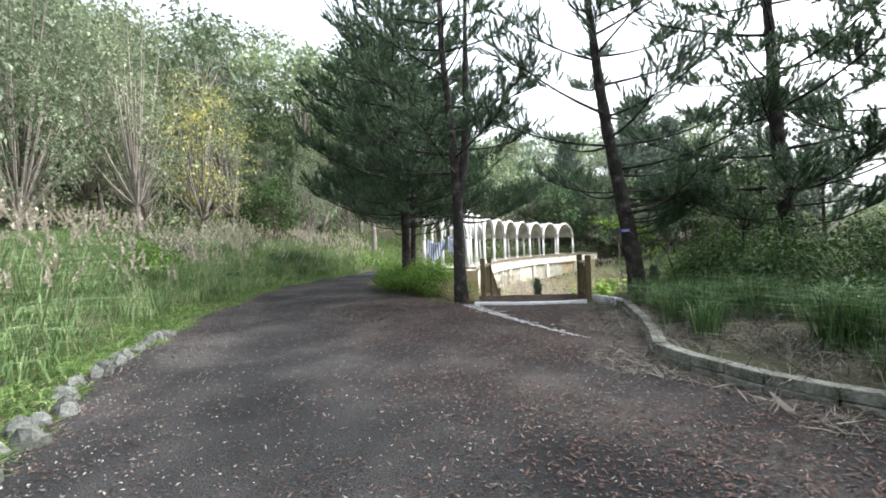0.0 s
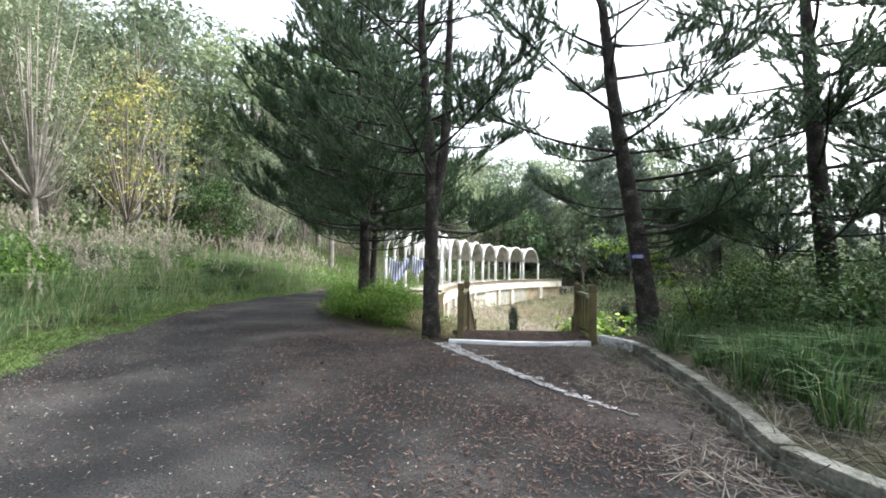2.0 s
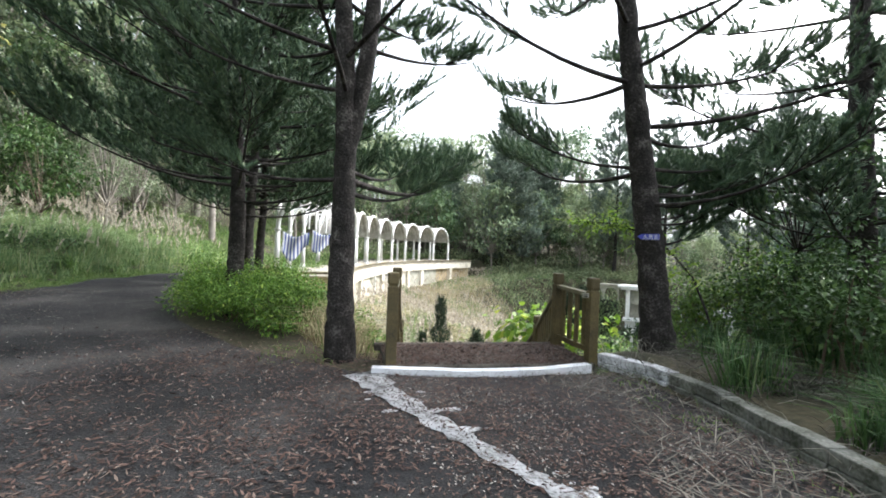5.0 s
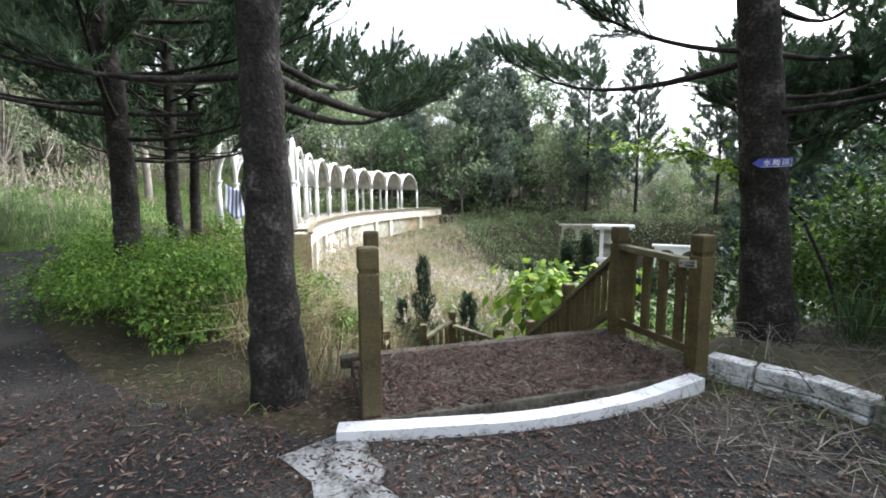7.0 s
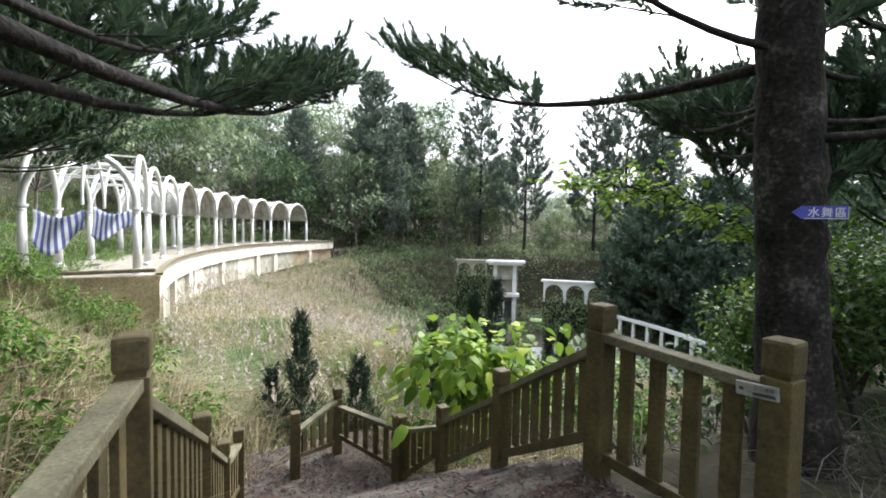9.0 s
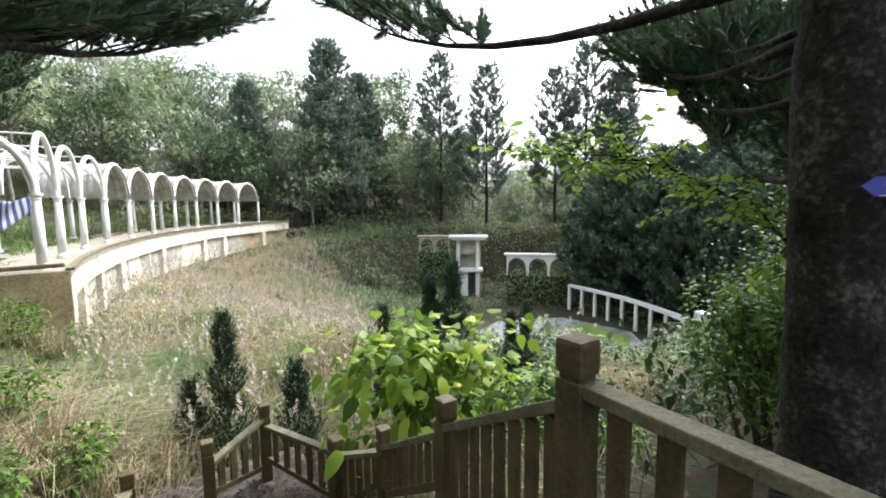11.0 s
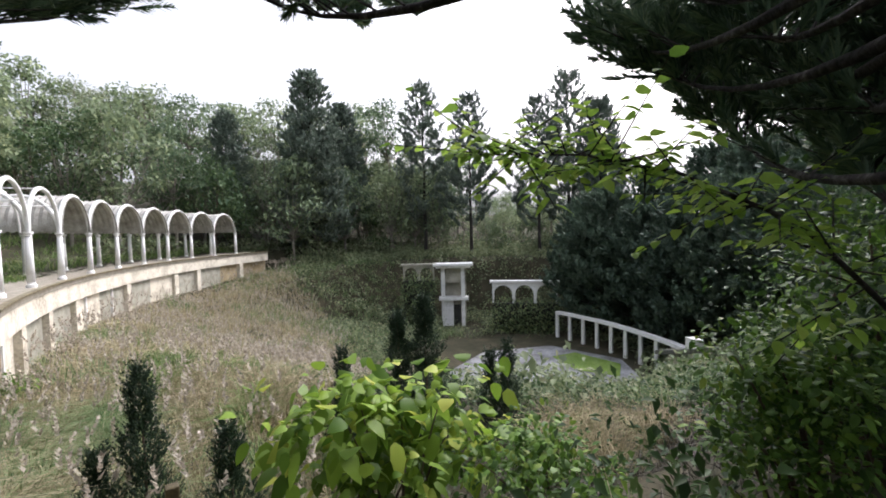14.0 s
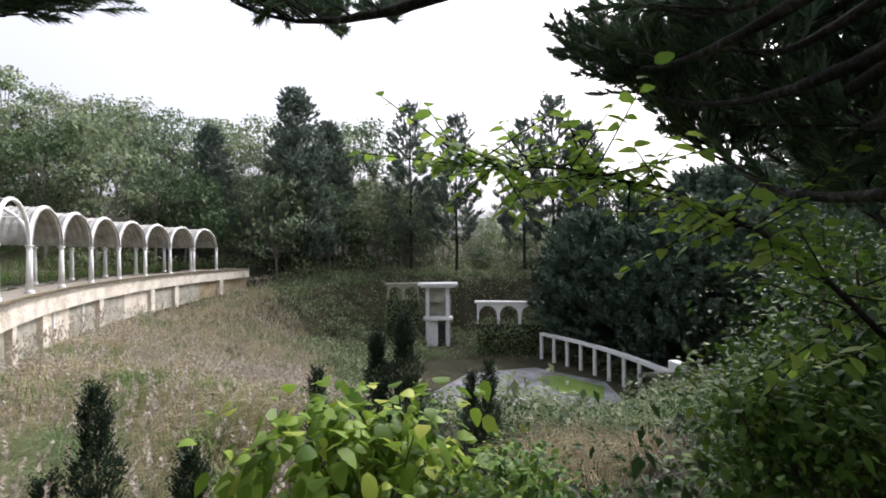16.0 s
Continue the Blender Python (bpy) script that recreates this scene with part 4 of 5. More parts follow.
for x, y, s, src in ((37.2, 53.5, 1.1, far_b), (49.0, 42.5, 0.98, far_b), (51.0, 39.0, 1.1, far_b), (28.5, 62.0, 0.85, far_a), (13.0, 63.0, 0.7, far_a), (54.0, 36.0, 0.8, far_a)):
    copy_thing(src, pose(x, y, gz(x, y), 0, 0, x * 37) @ Matrix.Scale(s, 4))
dark = araucaria("conifer", "dark bushy conifer behind the colonnade", (41.0, 27.0, gz(41, 27)), 13.5, 0.22, 0.8, 4.6, 43, (0, 0), 0.75, 7, 6, 8, 1.1, 0.42, bare=0.1, needle=M_needle_dark_hazed)
for x, y, s in ((43.5, 30.5, 0.85), (40.5, 22.5, 0.9), (38.5, 17.5, 0.9), (45.5, 24.0, 0.95), (36.5, 12.5, 0.85), (42.0, 14.0, 1.1), (34.0, 7.0, 0.9), (47.0, 19.0, 1.0), (28.0, 3.5, 0.85), (40.0, 5.0, 1.1)):
    copy_thing(dark, pose(x, y, gz(x, y) - 0.1, 0, 0, x * 53) @ Matrix.Scale(s, 4))


def broadleaf(name, label, at, height, wide, seed, leaf, count, mat, bark, clumps=16, low=0.35, group="", flat=0.8, open_=0.0, root_only=False):
    """A branching tree: forked limbs that end in uneven clumps of leaves."""
    global rng
    old, rng = rng, np.random.default_rng(seed)
    root = thing(name, at, label, "tree", group)
    wood, leaves = Soup(), Soup()
    fork = height * low
    zs = np.linspace(-0.4, fork, 6)
    bend = np.stack([0.05 * np.sin(zs * 1.1 + seed) * zs, 0.05 * np.cos(zs * 0.8 + seed) * zs, zs], 1)
    wood.add(*tube(bend, np.linspace(0.013, 0.009, 6) * height, 8))
    for k in range(clumps):
        a, q = 2.4 * k + rng.normal() * 0.4, (k + 0.5) / clumps
        hh = fork + (height - fork) * (0.12 + 0.88 * q) * rng.uniform(0.9, 1.04)
        prof = math.sin(math.pi * (0.2 + 0.72 * q)) ** 0.8
        rr = wide / 2 * prof * rng.uniform(0.35, 1.0)
        c = np.array([math.cos(a) * rr, math.sin(a) * rr, hh])
        s = np.linspace(0, 1, 5)[:, None]
        limb = bend[-1] * (1 - s) + c * s + np.array([0, 0, 1]) * (np.sin(s * 3.14) * 0.06 * height) * -0.4
        wood.add(*tube(limb, np.linspace(0.0065, 0.0015, 5) * height, 3))
        cs = wide * rng.uniform(0.16, 0.27)
        n = int(count / clumps * rng.uniform(0.7, 1.3))
        p = unit(rng.normal(size=(n, 3))) * (rng.random((n, 1)) ** 0.45) * cs * [1, 1, flat * 0.75] + c
        leaf_soup(leaves, p, unit(p - c) * 0.6 + rng.normal(size=(n, 3)) * 0.7 + [0, 0, -0.1], leaf * rng.uniform(0.6, 1.3, n), 0.55, 0.2)
    put("trunk", smooth_shade(wood.mesh("trunk")), bark, root)
    put("crown", leaves.mesh("crown"), mat, root)
    rng = old
    return root


FOREST = [
    broadleaf("forest_tree", "leafy green hillside tree", (-26, 30, gz(-26, 30)), 10.5, 7.0, 51, 0.31, 2300, M_leaf_forest, M_bark_far, 20, 0.28, "hillside trees"),
    broadleaf("forest_tree", "tall grey-green hillside tree", (-30, 18, gz(-30, 18)), 13.5, 5.6, 52, 0.22, 3300, M_leaf_grey, M_bark_far, 24, 0.2, "hillside trees"),
    broadleaf("forest_tree", "broad dark-green hillside tree", (-22, 42, gz(-22, 42)), 9.0, 8.5, 53, 0.48, 1500, M_leaf_forest, M_bark_brown, 22, 0.22, "hillside trees", 0.7),
    broadleaf("forest_tree", "umbrella-topped hillside tree with a bare pale trunk", (-34, 34, gz(-34, 34)), 14.5, 8.0, 54, 0.42, 1300, M_leaf_grey, M_bark_far, 13, 0.62, "hillside trees", 0.45),
    broadleaf("forest_tree", "rounded hillside tree in fresh green", (-16, 52, gz(-16, 52)), 8.0, 6.5, 55, 0.32, 2000, M_leaf_right, M_bark_brown, 18, 0.18, "hillside trees"),
]
# Far trees: their haze is painted into the leaf colour.
FOREST.append(broadleaf("forest_tree", "far slope tree with grey-green leaves paled for haze", (18, 66, gz(18, 66)), 12.5, 7.5, 56, 0.5, 1700, M_leaf_hazed, M_bark_far, 20, 0.25, "far slope trees"))
FOREST.append(broadleaf("forest_tree", "tall open-crowned far slope tree with leaves paled for haze", (30, 64, gz(30, 64)), 15.5, 7.0, 57, 0.46, 1500, M_leaf_hazed, M_bark_far, 15, 0.5, "far slope trees", 0.55))
FOREST.append(broadleaf("forest_tree", "tall umbrella-topped ridge tree with leaves paled for haze", (10, 76, gz(10, 76)), 15.0, 8.0, 58, 0.42, 1100, M_leaf_hazed, M_bark_far, 14, 0.62, "ridge trees", 0.35))
frng = random.Random(5)
spots = []


def plant(x, y, kind, s, room):
    if any((x - p) ** 2 + (y - q) ** 2 < room * room for p, q in spots):
        return False
    spots.append((x, y))
    if 38 < math.degrees(math.atan2(x - 2, y - 0.5)) < 62 and y > 20:
        s *= 0.55
    copy_thing(FOREST[kind], pose(x, y, gz(x, y) - 0.1, frng.uniform(-3, 3), frng.uniform(-3, 3), frng.uniform(0, 360)) @ Matrix.Scale(s, 4))
    return True


tries = 0
while len(spots) < 115 and tries < 4000:
    tries += 1
    # the hill beside the path
    y = frng.uniform(-22, 75)
    d = 6.5 + abs(frng.gauss(0, 22))
    x = float(path_left(y)) - d
    if math.hypot(x + 17.0, y - 13.5) < 4.5:
        continue
    plant(x, y, frng.choices(range(5), (3, 5, 2, 2, 2))[0], frng.uniform(0.75, 1.2) * (0.6 if d < 10 else 1.0), 2.9)
tries = 0
while len(spots) < 185 and tries < 4000:
    tries += 1
    # the edge of the wood, close above the grass
    y = frng.uniform(-12, 42)
    x = float(path_left(y)) - frng.uniform(6.5, 20)
    if math.hypot(x + 17.0, y - 13.5) < 3.2:
        continue
    plant(x, y, frng.choices(range(5), (0, 9, 0, 1, 1))[0], frng.uniform(0.5, 0.9), 2.0)
tries = 0
while len(spots) < 262 and tries < 4000:
    tries += 1
    # the wooded slope behind the terrace and round the far side of the bowl
    ang = frng.uniform(math.radians(25), math.radians(178))
    rr = 37 + abs(frng.gauss(0, 24)) - 5 * math.sin(ang)
    x, y = STAGE[0] + rr * math.cos(ang), STAGE[1] + rr * math.sin(ang)
    if math.hypot(x - ARC_C[0], y - ARC_C[1]) < ARC_R + 9 and y < 52 or x < -10 or math.hypot(x - STAGE[0], y - STAGE[1]) < 27:
        continue
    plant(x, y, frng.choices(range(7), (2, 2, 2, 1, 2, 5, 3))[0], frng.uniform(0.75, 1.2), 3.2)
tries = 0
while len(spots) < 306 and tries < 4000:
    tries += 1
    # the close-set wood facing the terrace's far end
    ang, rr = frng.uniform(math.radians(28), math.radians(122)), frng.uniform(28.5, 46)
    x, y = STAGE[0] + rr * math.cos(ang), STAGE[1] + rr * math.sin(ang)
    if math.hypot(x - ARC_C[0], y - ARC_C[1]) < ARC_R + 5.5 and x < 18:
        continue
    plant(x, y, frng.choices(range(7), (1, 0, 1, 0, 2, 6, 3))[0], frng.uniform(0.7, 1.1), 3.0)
tries = 0
while len(spots) < 318 and tries < 3000:
    tries += 1
    # grove on the near side, beyond the planted bank
    x, y = frng.uniform(9, 50), frng.uniform(-30, -9.5)
    plant(x, y, frng.choices(range(5), (3, 1, 3, 0, 3))[0], frng.uniform(0.6, 1.0), 3.6)
for i in range(18):
    # tall crowns along the ridge
    ang = math.radians(-14 + 2.5 * i + frng.uniform(-1.2, 1.2))
    rr = frng.uniform(66, 84)
    x, y = 2 + rr * math.sin(ang), 0.5 + rr * math.cos(ang)
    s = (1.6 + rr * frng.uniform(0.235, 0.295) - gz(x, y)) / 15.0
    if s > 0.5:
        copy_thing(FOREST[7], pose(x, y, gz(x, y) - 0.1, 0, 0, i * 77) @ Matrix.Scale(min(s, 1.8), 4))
for i in range(17):
    # tall crowns on the hill above the bank
    ang = math.radians(-52 + 2.3 * i + frng.uniform(-1.0, 1.0))
    rr = frng.uniform(40, 56)
    x, y = rr * math.sin(ang), -11 + rr * math.cos(ang)
    src, tall = ((FOREST[7], 15.0), (FOREST[6], 15.5), (FOREST[1], 13.5))[i % 3]
    s = (1.4 + rr * frng.uniform(0.4, 0.49) - gz(x, y)) / tall
    if s > 0.5:
        copy_thing(src, pose(x, y, gz(x, y) - 0.1, 0, 0, i * 61) @ Matrix.Scale(min(s, 1.7), 4))
broadleaf("autumn_tree", "half-bare tree with pale stems and yellow leaves", (-17.0, 13.5, gz(-17.0, 13.5)), 10.0, 6.5, 61, 0.2, 1500, M_leaf_yellow, M_bark_far, 26, 0.16, flat=0.7)

# ---- shrubs, grass and litter ----
def shrub(name, label, at, size, seed, leaf, count, mat, stems=7, bark=None, lumps=9, category="shrub", group="", wide=0.55, droop=0.2, low=0.15, oval=False):
    """A shrub of several stems with leaves gathered in uneven lumps."""
    global rng
    old, rng = rng, np.random.default_rng(seed)
    root = thing(name, at, label, category, group)
    wood, leaves = Soup(), Soup()
    sx, sy, sz = size
    cs = unit(rng.normal(size=(lumps, 3))) * rng.uniform(0.3, 0.85, (lumps, 1)) * [sx / 2, sy / 2, sz * 0.42] + [0, 0, sz * (0.5 + low / 2)]
    cs[:, 2] = np.maximum(cs[:, 2], sz * max(low, 0.1))
    for k in range(stems):
        c = cs[k % lumps]
        s = np.linspace(0, 1, 6)[:, None]
        foot = np.array([rng.normal() * sx * 0.06, rng.normal() * sy * 0.06, -0.12])
        wood.add(*tube(foot * (1 - s) + c * s + np.array([0, 0, 0.12]) * np.sin(s * 3.1) * sz, np.linspace(0.018, 0.004, 6) * (0.6 + 0.4 * sz), 5))
    per = count // lumps
    for c in cs:
        rad = np.array([sx, sy, sz * 0.8]) * rng.uniform(0.2, 0.32)
        p = unit(rng.normal(size=(per, 3))) * rng.random((per, 1)) ** 0.4 * rad + c
        p[:, 2] = np.maximum(p[:, 2], 0.02)
        (round_leaf_soup if oval else leaf_soup)(leaves, p, unit(p - c) * 0.7 + rng.normal(size=(per, 3)) * 0.6, leaf * rng.uniform(0.55, 1.3, per), wide, droop)
    put("branchwork", smooth_shade(wood.mesh("branchwork")), bark or M_bark_brown, root)
    put("foliage", leaves.mesh("foliage"), mat, root)
    rng = old
    return root


for i, (x, y, sx, sy, sz) in enumerate(((-1.75, 2.6, 1.9, 2.0, 1.15), (-2.6, 3.7, 2.3, 2.3, 1.35), (-3.3, 5.1, 2.0, 2.3, 1.45), (-2.0, 4.6, 2.2, 2.4, 1.35), (-3.9, 6.6, 1.6, 2.2, 1.2))):
    shrub("hedge_bush", "dense bright-green hedge bush under the conifers", (x, y, gz(x, y)), (sx, sy, sz), 70 + i, 0.055, 9000, M_leaf_bush, 9, None, 16, "bush", "hedge bushes", 0.55, 0.2, -0.3)
shrub("lime_bush", "lime-green shrub with large drooping heart-shaped leaves", (4.6, 5.15, gz(4.6, 5.15)), (3.9, 2.0, -0.35 - gz(4.6, 5.15)), 80, 0.22, 820, M_leaf_lime, 12, None, 17, "shrub", "", 0.85, 0.55, 0.5, True)
shrub("young_shrub", "pale-green young shrub among dry grass", (5.5, 3.6, gz(5.5, 3.6)), (1.9, 1.7, 1.55), 81, 0.1, 1300, M_leaf_bush, 8, None, 14, oval=True)
for i, (x, y, s, hh, lf) in enumerate(((6.4, 1.2, 1.5, 2.2, 0.07), (5.3, 1.3, 1.2, 1.5, 0.065), (6.9, 1.5, 1.3, 1.3, 0.07), (8.6, 2.0, 1.6, 1.7, 0.07), (4.7, -1.5, 1.5, 1.4, 0.08), (5.3, -2.9, 1.6, 1.3, 0.09), (5.4, -0.5, 1.6, 1.6, 0.08), (6.6, -1.2, 2.0, 2.0, 0.09), (7.6, 1.5, 2.2, 2.6, 0.08), (10.4, 1.6, 2.6, 2.8, 0.09), (6.2, 0.9, 1.8, 1.5, 0.08), (8.6, -0.8, 2.2, 1.7, 0.1), (6.0, -1.8, 1.6, 1.0, 0.09), (10.6, -1.6, 2.6, 2.2, 0.11), (5.8, -4.2, 1.5, 0.8, 0.1), (7.4, -3.0, 2.2, 1.5, 0.1))):
    shrub("leafy_shrub", "leafy green shrub growing on the shaded bank", (x, y, gz(x, y)), (s, s, hh), 90 + i, lf, 3200 if i < 4 else 1700, M_leaf_bush if i < 3 else M_leaf_right, 8, None, 24, "shrub", "shrubs on the bank", oval=i < 4)


def juniper(at, high, wide, seed, label="slender dark-green juniper with a ragged tip"):
    global rng
    old, rng = rng, np.random.default_rng(seed)
    root = thing("juniper", at, label, "shrub", "junipers by the stairs")
    put("trunk", mesh_of("trunk", *tube([(0, 0, -0.1), (0.02, 0, high * 0.5), (0, 0, high * 0.95)], [0.035, 0.02, 0.006], 6)), M_bark_brown, root)
    n = int(520 * high * (0.5 + wide))
    z = rng.random(n) ** 1.15 * high
    prof = wide / 2 * (1 - z / high) ** 0.9 * (0.8 + 0.4 * np.sin(z * 9 + seed)) + 0.015
    a = rng.random(n) * 6.283
    rr = prof * rng.random(n) ** 0.5
    p = np.stack([np.cos(a) * rr, np.sin(a) * rr, z], 1)
    leaves = Soup()
    needle_soup(leaves, p, np.stack([np.cos(a) * 0.5, np.sin(a) * 0.5, np.full(n, 0.8)], 1), 0.1 + 0.18 * rng.random(n), 0.032, 9)
    put("foliage", leaves.mesh("foliage"), M_juniper, root)
    rng = old


for i, (x, y, tip, wide) in enumerate(((2.1, 7.55, -0.15, 1.0), (3.05, 6.95, -1.0, 1.0), (5.06, 7.8, -0.5, 0.6), (6.95, 8.0, 0.2, 1.5), (6.4, 8.15, -0.1, 1.1), (8.3, 7.0, -0.75, 0.7), (8.0, 7.2, -0.95, 0.5), (1.6, 7.7, -1.2, 0.8))):
    z = gz(x, y)
    juniper((x, y, z), tip - z, wide, 120 + i)


def scatter(n, x0, x1, y0, y1, ok):
    p = np.stack([rng.uniform(x0, x1, n), rng.uniform(y0, y1, n)], 1)
    return p[ok(p[:, 0], p[:, 1])]


def lumpy(x, y, s=1.0, k=0.0):
    return 0.5 + 0.25 * np.sin(x * 1.3 * s + 2.1 * np.sin(y * 0.7 * s + k)) + 0.25 * np.sin(y * 1.9 * s + 1.7 * np.sin(x * 0.9 * s - k))


def meadow(name, label, mat, p, high, wide, per, spread=0.08, lean=0.35, bend=0.35, category="grass"):
    """Tufts of grass, per blades each, as one lot of stuff."""
    soup = Soup()
    n = len(p)
    z = ground(p[:, 0], p[:, 1])
    base = np.repeat(np.concatenate([p, z[:, None] - 0.03], 1), per, 0) + rng.normal(size=(n * per, 3)) * [spread, spread, 0]
    way = rng.normal(size=(n * per, 3)) * [lean, lean, 0] + [0, 0, 1]
    blade_soup(soup, base, way, np.repeat(high, per) * rng.uniform(0.55, 1.15, n * per), wide, bend)
    return tagged(put(name, soup.mesh(name), mat), label, category, kind="stuff")


def plumes(name, label, mat, p, high, size, thick, count=16):
    soup, stems = Soup(), Soup()
    n = len(p)
    z = ground(p[:, 0], p[:, 1])
    way = unit(rng.normal(size=(n, 3)) * [0.16, 0.16, 0] + [0, 0, 1])
    foot = np.concatenate([p, z[:, None]], 1)
    needle_soup(soup, foot + way * high[:, None], way + rng.normal(size=(n, 3)) * 0.25, size, thick, count)
    blade_soup(soup, foot, way, high * 1.12, 0.008, 0.05)
    return tagged(put(name, soup.mesh(name), mat), label, "grass", kind="stuff")


in_bowl = lambda x, y: (x > -0.7 - 0.25 * (y - 1)) & (y > 1.8) & (np.hypot(x - ARC_C[0], y - ARC_C[1]) < ARC_R - 0.7) & (np.hypot(x - STAGE[0], y - STAGE[1]) > 9.5) & ~((x > -0.1) & (x < 3.2) & (y < 6.8))
straw_side = lambda x, y: in_bowl(x, y) & ~((x > 4.6 + 0.25 * (y - 4)) & (y < 13 + 3 * lumpy(x, y, 0.7))) & (x < 12.5 + 3.0 * lumpy(x, y, 0.4) + 0.12 * (y - 20))
near = scatter(4600, -4, 14, 1.8, 16, straw_side)
meadow("dry_grass", "waist-high dry straw-coloured grass filling the bowl", M_straw_near, near, (0.55 + 0.6 * lumpy(near[:, 0], near[:, 1])) * (1 - 0.2 * step(2.5, 0.5, ARC_R - np.hypot(near[:, 0] - ARC_C[0], near[:, 1] - ARC_C[1]))), 0.012, 14, 0.12, 0.35, 0.5)
mid = scatter(8000, -3, 26, 12, 52, straw_side)
meadow("dry_grass", "dense dry straw-coloured grass on the bowl's slope", M_straw, mid, (0.5 + 0.5 * lumpy(mid[:, 0], mid[:, 1], 0.5)) * (1 - 0.25 * step(3.0, 0.8, ARC_R - np.hypot(mid[:, 0] - ARC_C[0], mid[:, 1] - ARC_C[1]))), 0.03, 11, 0.28, 0.4, 0.5)
p = scatter(7200, -3, 25, 5, 52, straw_side)
plumes("grass_plumes", "pale feathery seed plumes over dry grass", M_plume, p, 0.75 + 0.45 * lumpy(p[:, 0], p[:, 1], 0.6), 0.38, 0.085, 14)
p = scatter(3000, 0, 30, 6, 54, lambda x, y: in_bowl(x, y) & (lumpy(x, y, 0.45, 1.0) > 0.63 - 0.06 * np.maximum(x - 9, 0)))
meadow("green_tufts", "fresh green reed tufts among the straw", M_reed, p, 0.8 + 0.4 * lumpy(p[:, 0], p[:, 1]), 0.028, 14, 0.2, 0.35, 0.45)
p = scatter(420, -2.6, 1.4, 1.6, 9, lambda x, y: (x > -0.9 - 0.25 * (y - 1)) & ((x < -0.2 - 0.02 * y) | (y > 5.6)))
meadow("green_tufts", "long green and straw grass beside the stairs", M_straw_near, p, 0.8 + 0.5 * lumpy(p[:, 0], p[:, 1]), 0.014, 16, 0.12, 0.35, 0.5)
p = scatter(220, 3.0, 9.0, 1.4, 9, lambda x, y: lumpy(x, y, 0.9) > 0.45)
meadow("dry_grass", "flattened grey dead grass on the slope", M_stalk, p, 0.35 + 0.3 * lumpy(p[:, 0], p[:, 1]), 0.012, 12, 0.14, 0.7, 0.6)

p = scatter(34, -2.2, 2.2, 6.8, 13.5, straw_side)
meadow("grass_tussock", "arching tussocks of green and straw grass", M_reed, p, 1.0 + 0.5 * lumpy(p[:, 0], p[:, 1]), 0.012, 190, 0.09, 0.42, 0.9)
p = scatter(40, 2.0, 14.0, 8.5, 24, straw_side)
meadow("grass_tussock", "fresh green tussocks standing in straw", M_grass, p, 0.9 + 0.4 * lumpy(p[:, 0], p[:, 1]), 0.02, 120, 0.16, 0.35, 0.6)
p = scatter(1100, 3.5, 16, 1.8, 17, lambda x, y: (x > 3.5 + 0.25 * (y - 2)) & (lumpy(x, y, 0.8, 2.0) > 0.3))
meadow("dead_grass", "grey-brown dead grass on dark soil", M_stalk, p, 0.4 + 0.4 * lumpy(p[:, 0], p[:, 1]), 0.012, 14, 0.15, 0.6, 0.6)
p = scatter(12, 8.2, 10.2, 4.4, 6.2, lambda x, y: x < 99)
meadow("grass_tussock", "olive-brown reed tussock below the stairs", M_straw_near, p, np.full(len(p), 1.3), 0.012, 150, 0.12, 0.35, 0.7)
# bank beside the path
left = lambda lo, hi: (lambda x, y: (path_left(y) - x > lo) & (path_left(y) - x < hi))
p = scatter(2900, -20, -2.0, -14, 19, left(0.7, 8.5))
d = path_left(p[:, 1]) - p[:, 0]
tall = step(0.3, 2.2, d) * (0.45 + 0.9 * lumpy(p[:, 0], p[:, 1], 1.1))
meadow("silver_grass", "tall clumps of silver grass on the bank", M_reed, p, 0.4 + 1.2 * tall, 0.02, 26, 0.13, 0.26, 0.7)
p = scatter(4400, -22, -2, -14, 32, left(-0.4, 3.0))
meadow("verge_grass", "short green verge grass along the path", M_grass, p, 0.09 + 0.2 * np.clip(path_left(p[:, 1]) - p[:, 0], 0, 2.2), 0.01, 14, 0.1, 0.45, 0.4)
vy = rng.uniform(-12.5, 16, 2600)
p = np.stack([path_left(vy) + 0.02 - 1.2 * rng.random(2600) ** 1.2, vy], 1)
meadow("verge_grass", "ragged green weeds along the edge of the gravel", M_grass, p, 0.1 + 0.16 * lumpy(p[:, 0], p[:, 1], 2.2), 0.013, 13, 0.09, 0.6, 0.5)
p = scatter(3200, -22, -4, -11, 24, lambda x, y: left(1.2, 8.5)(x, y) & (lumpy(x, y, 1.1) > 0.36))
plumes("grass_plumes", "pale feathery plumes above the silver grass", M_plume, p, (0.75 + 1.15 * lumpy(p[:, 0], p[:, 1], 1.1)) * step(0.2, 3.2, path_left(p[:, 1]) - p[:, 0]) ** 0.4, 0.42, 0.075, 26)
p = scatter(2600, -30, -5, 8, 40, left(1, 16))
meadow("meadow_grass", "pale green meadow grass at the foot of the hill", M_grass, p, 0.5 + 0.4 * lumpy(p[:, 0], p[:, 1], 0.6), 0.03, 10, 0.25, 0.4, 0.45)
p = scatter(500, -4.6, -0.4, 0.9, 30, lambda x, y: (x > path_right(y)) & (y > 7))
meadow("meadow_grass", "green grass round the conifers", M_grass, p, 0.4 + 0.3 * lumpy(p[:, 0], p[:, 1]), 0.018, 14, 0.2, 0.4, 0.45)
p = scatter(900, -12, 16, 18, 60, lambda x, y: (np.hypot(x - ARC_C[0], y - ARC_C[1]) > ARC_R + 3.7))
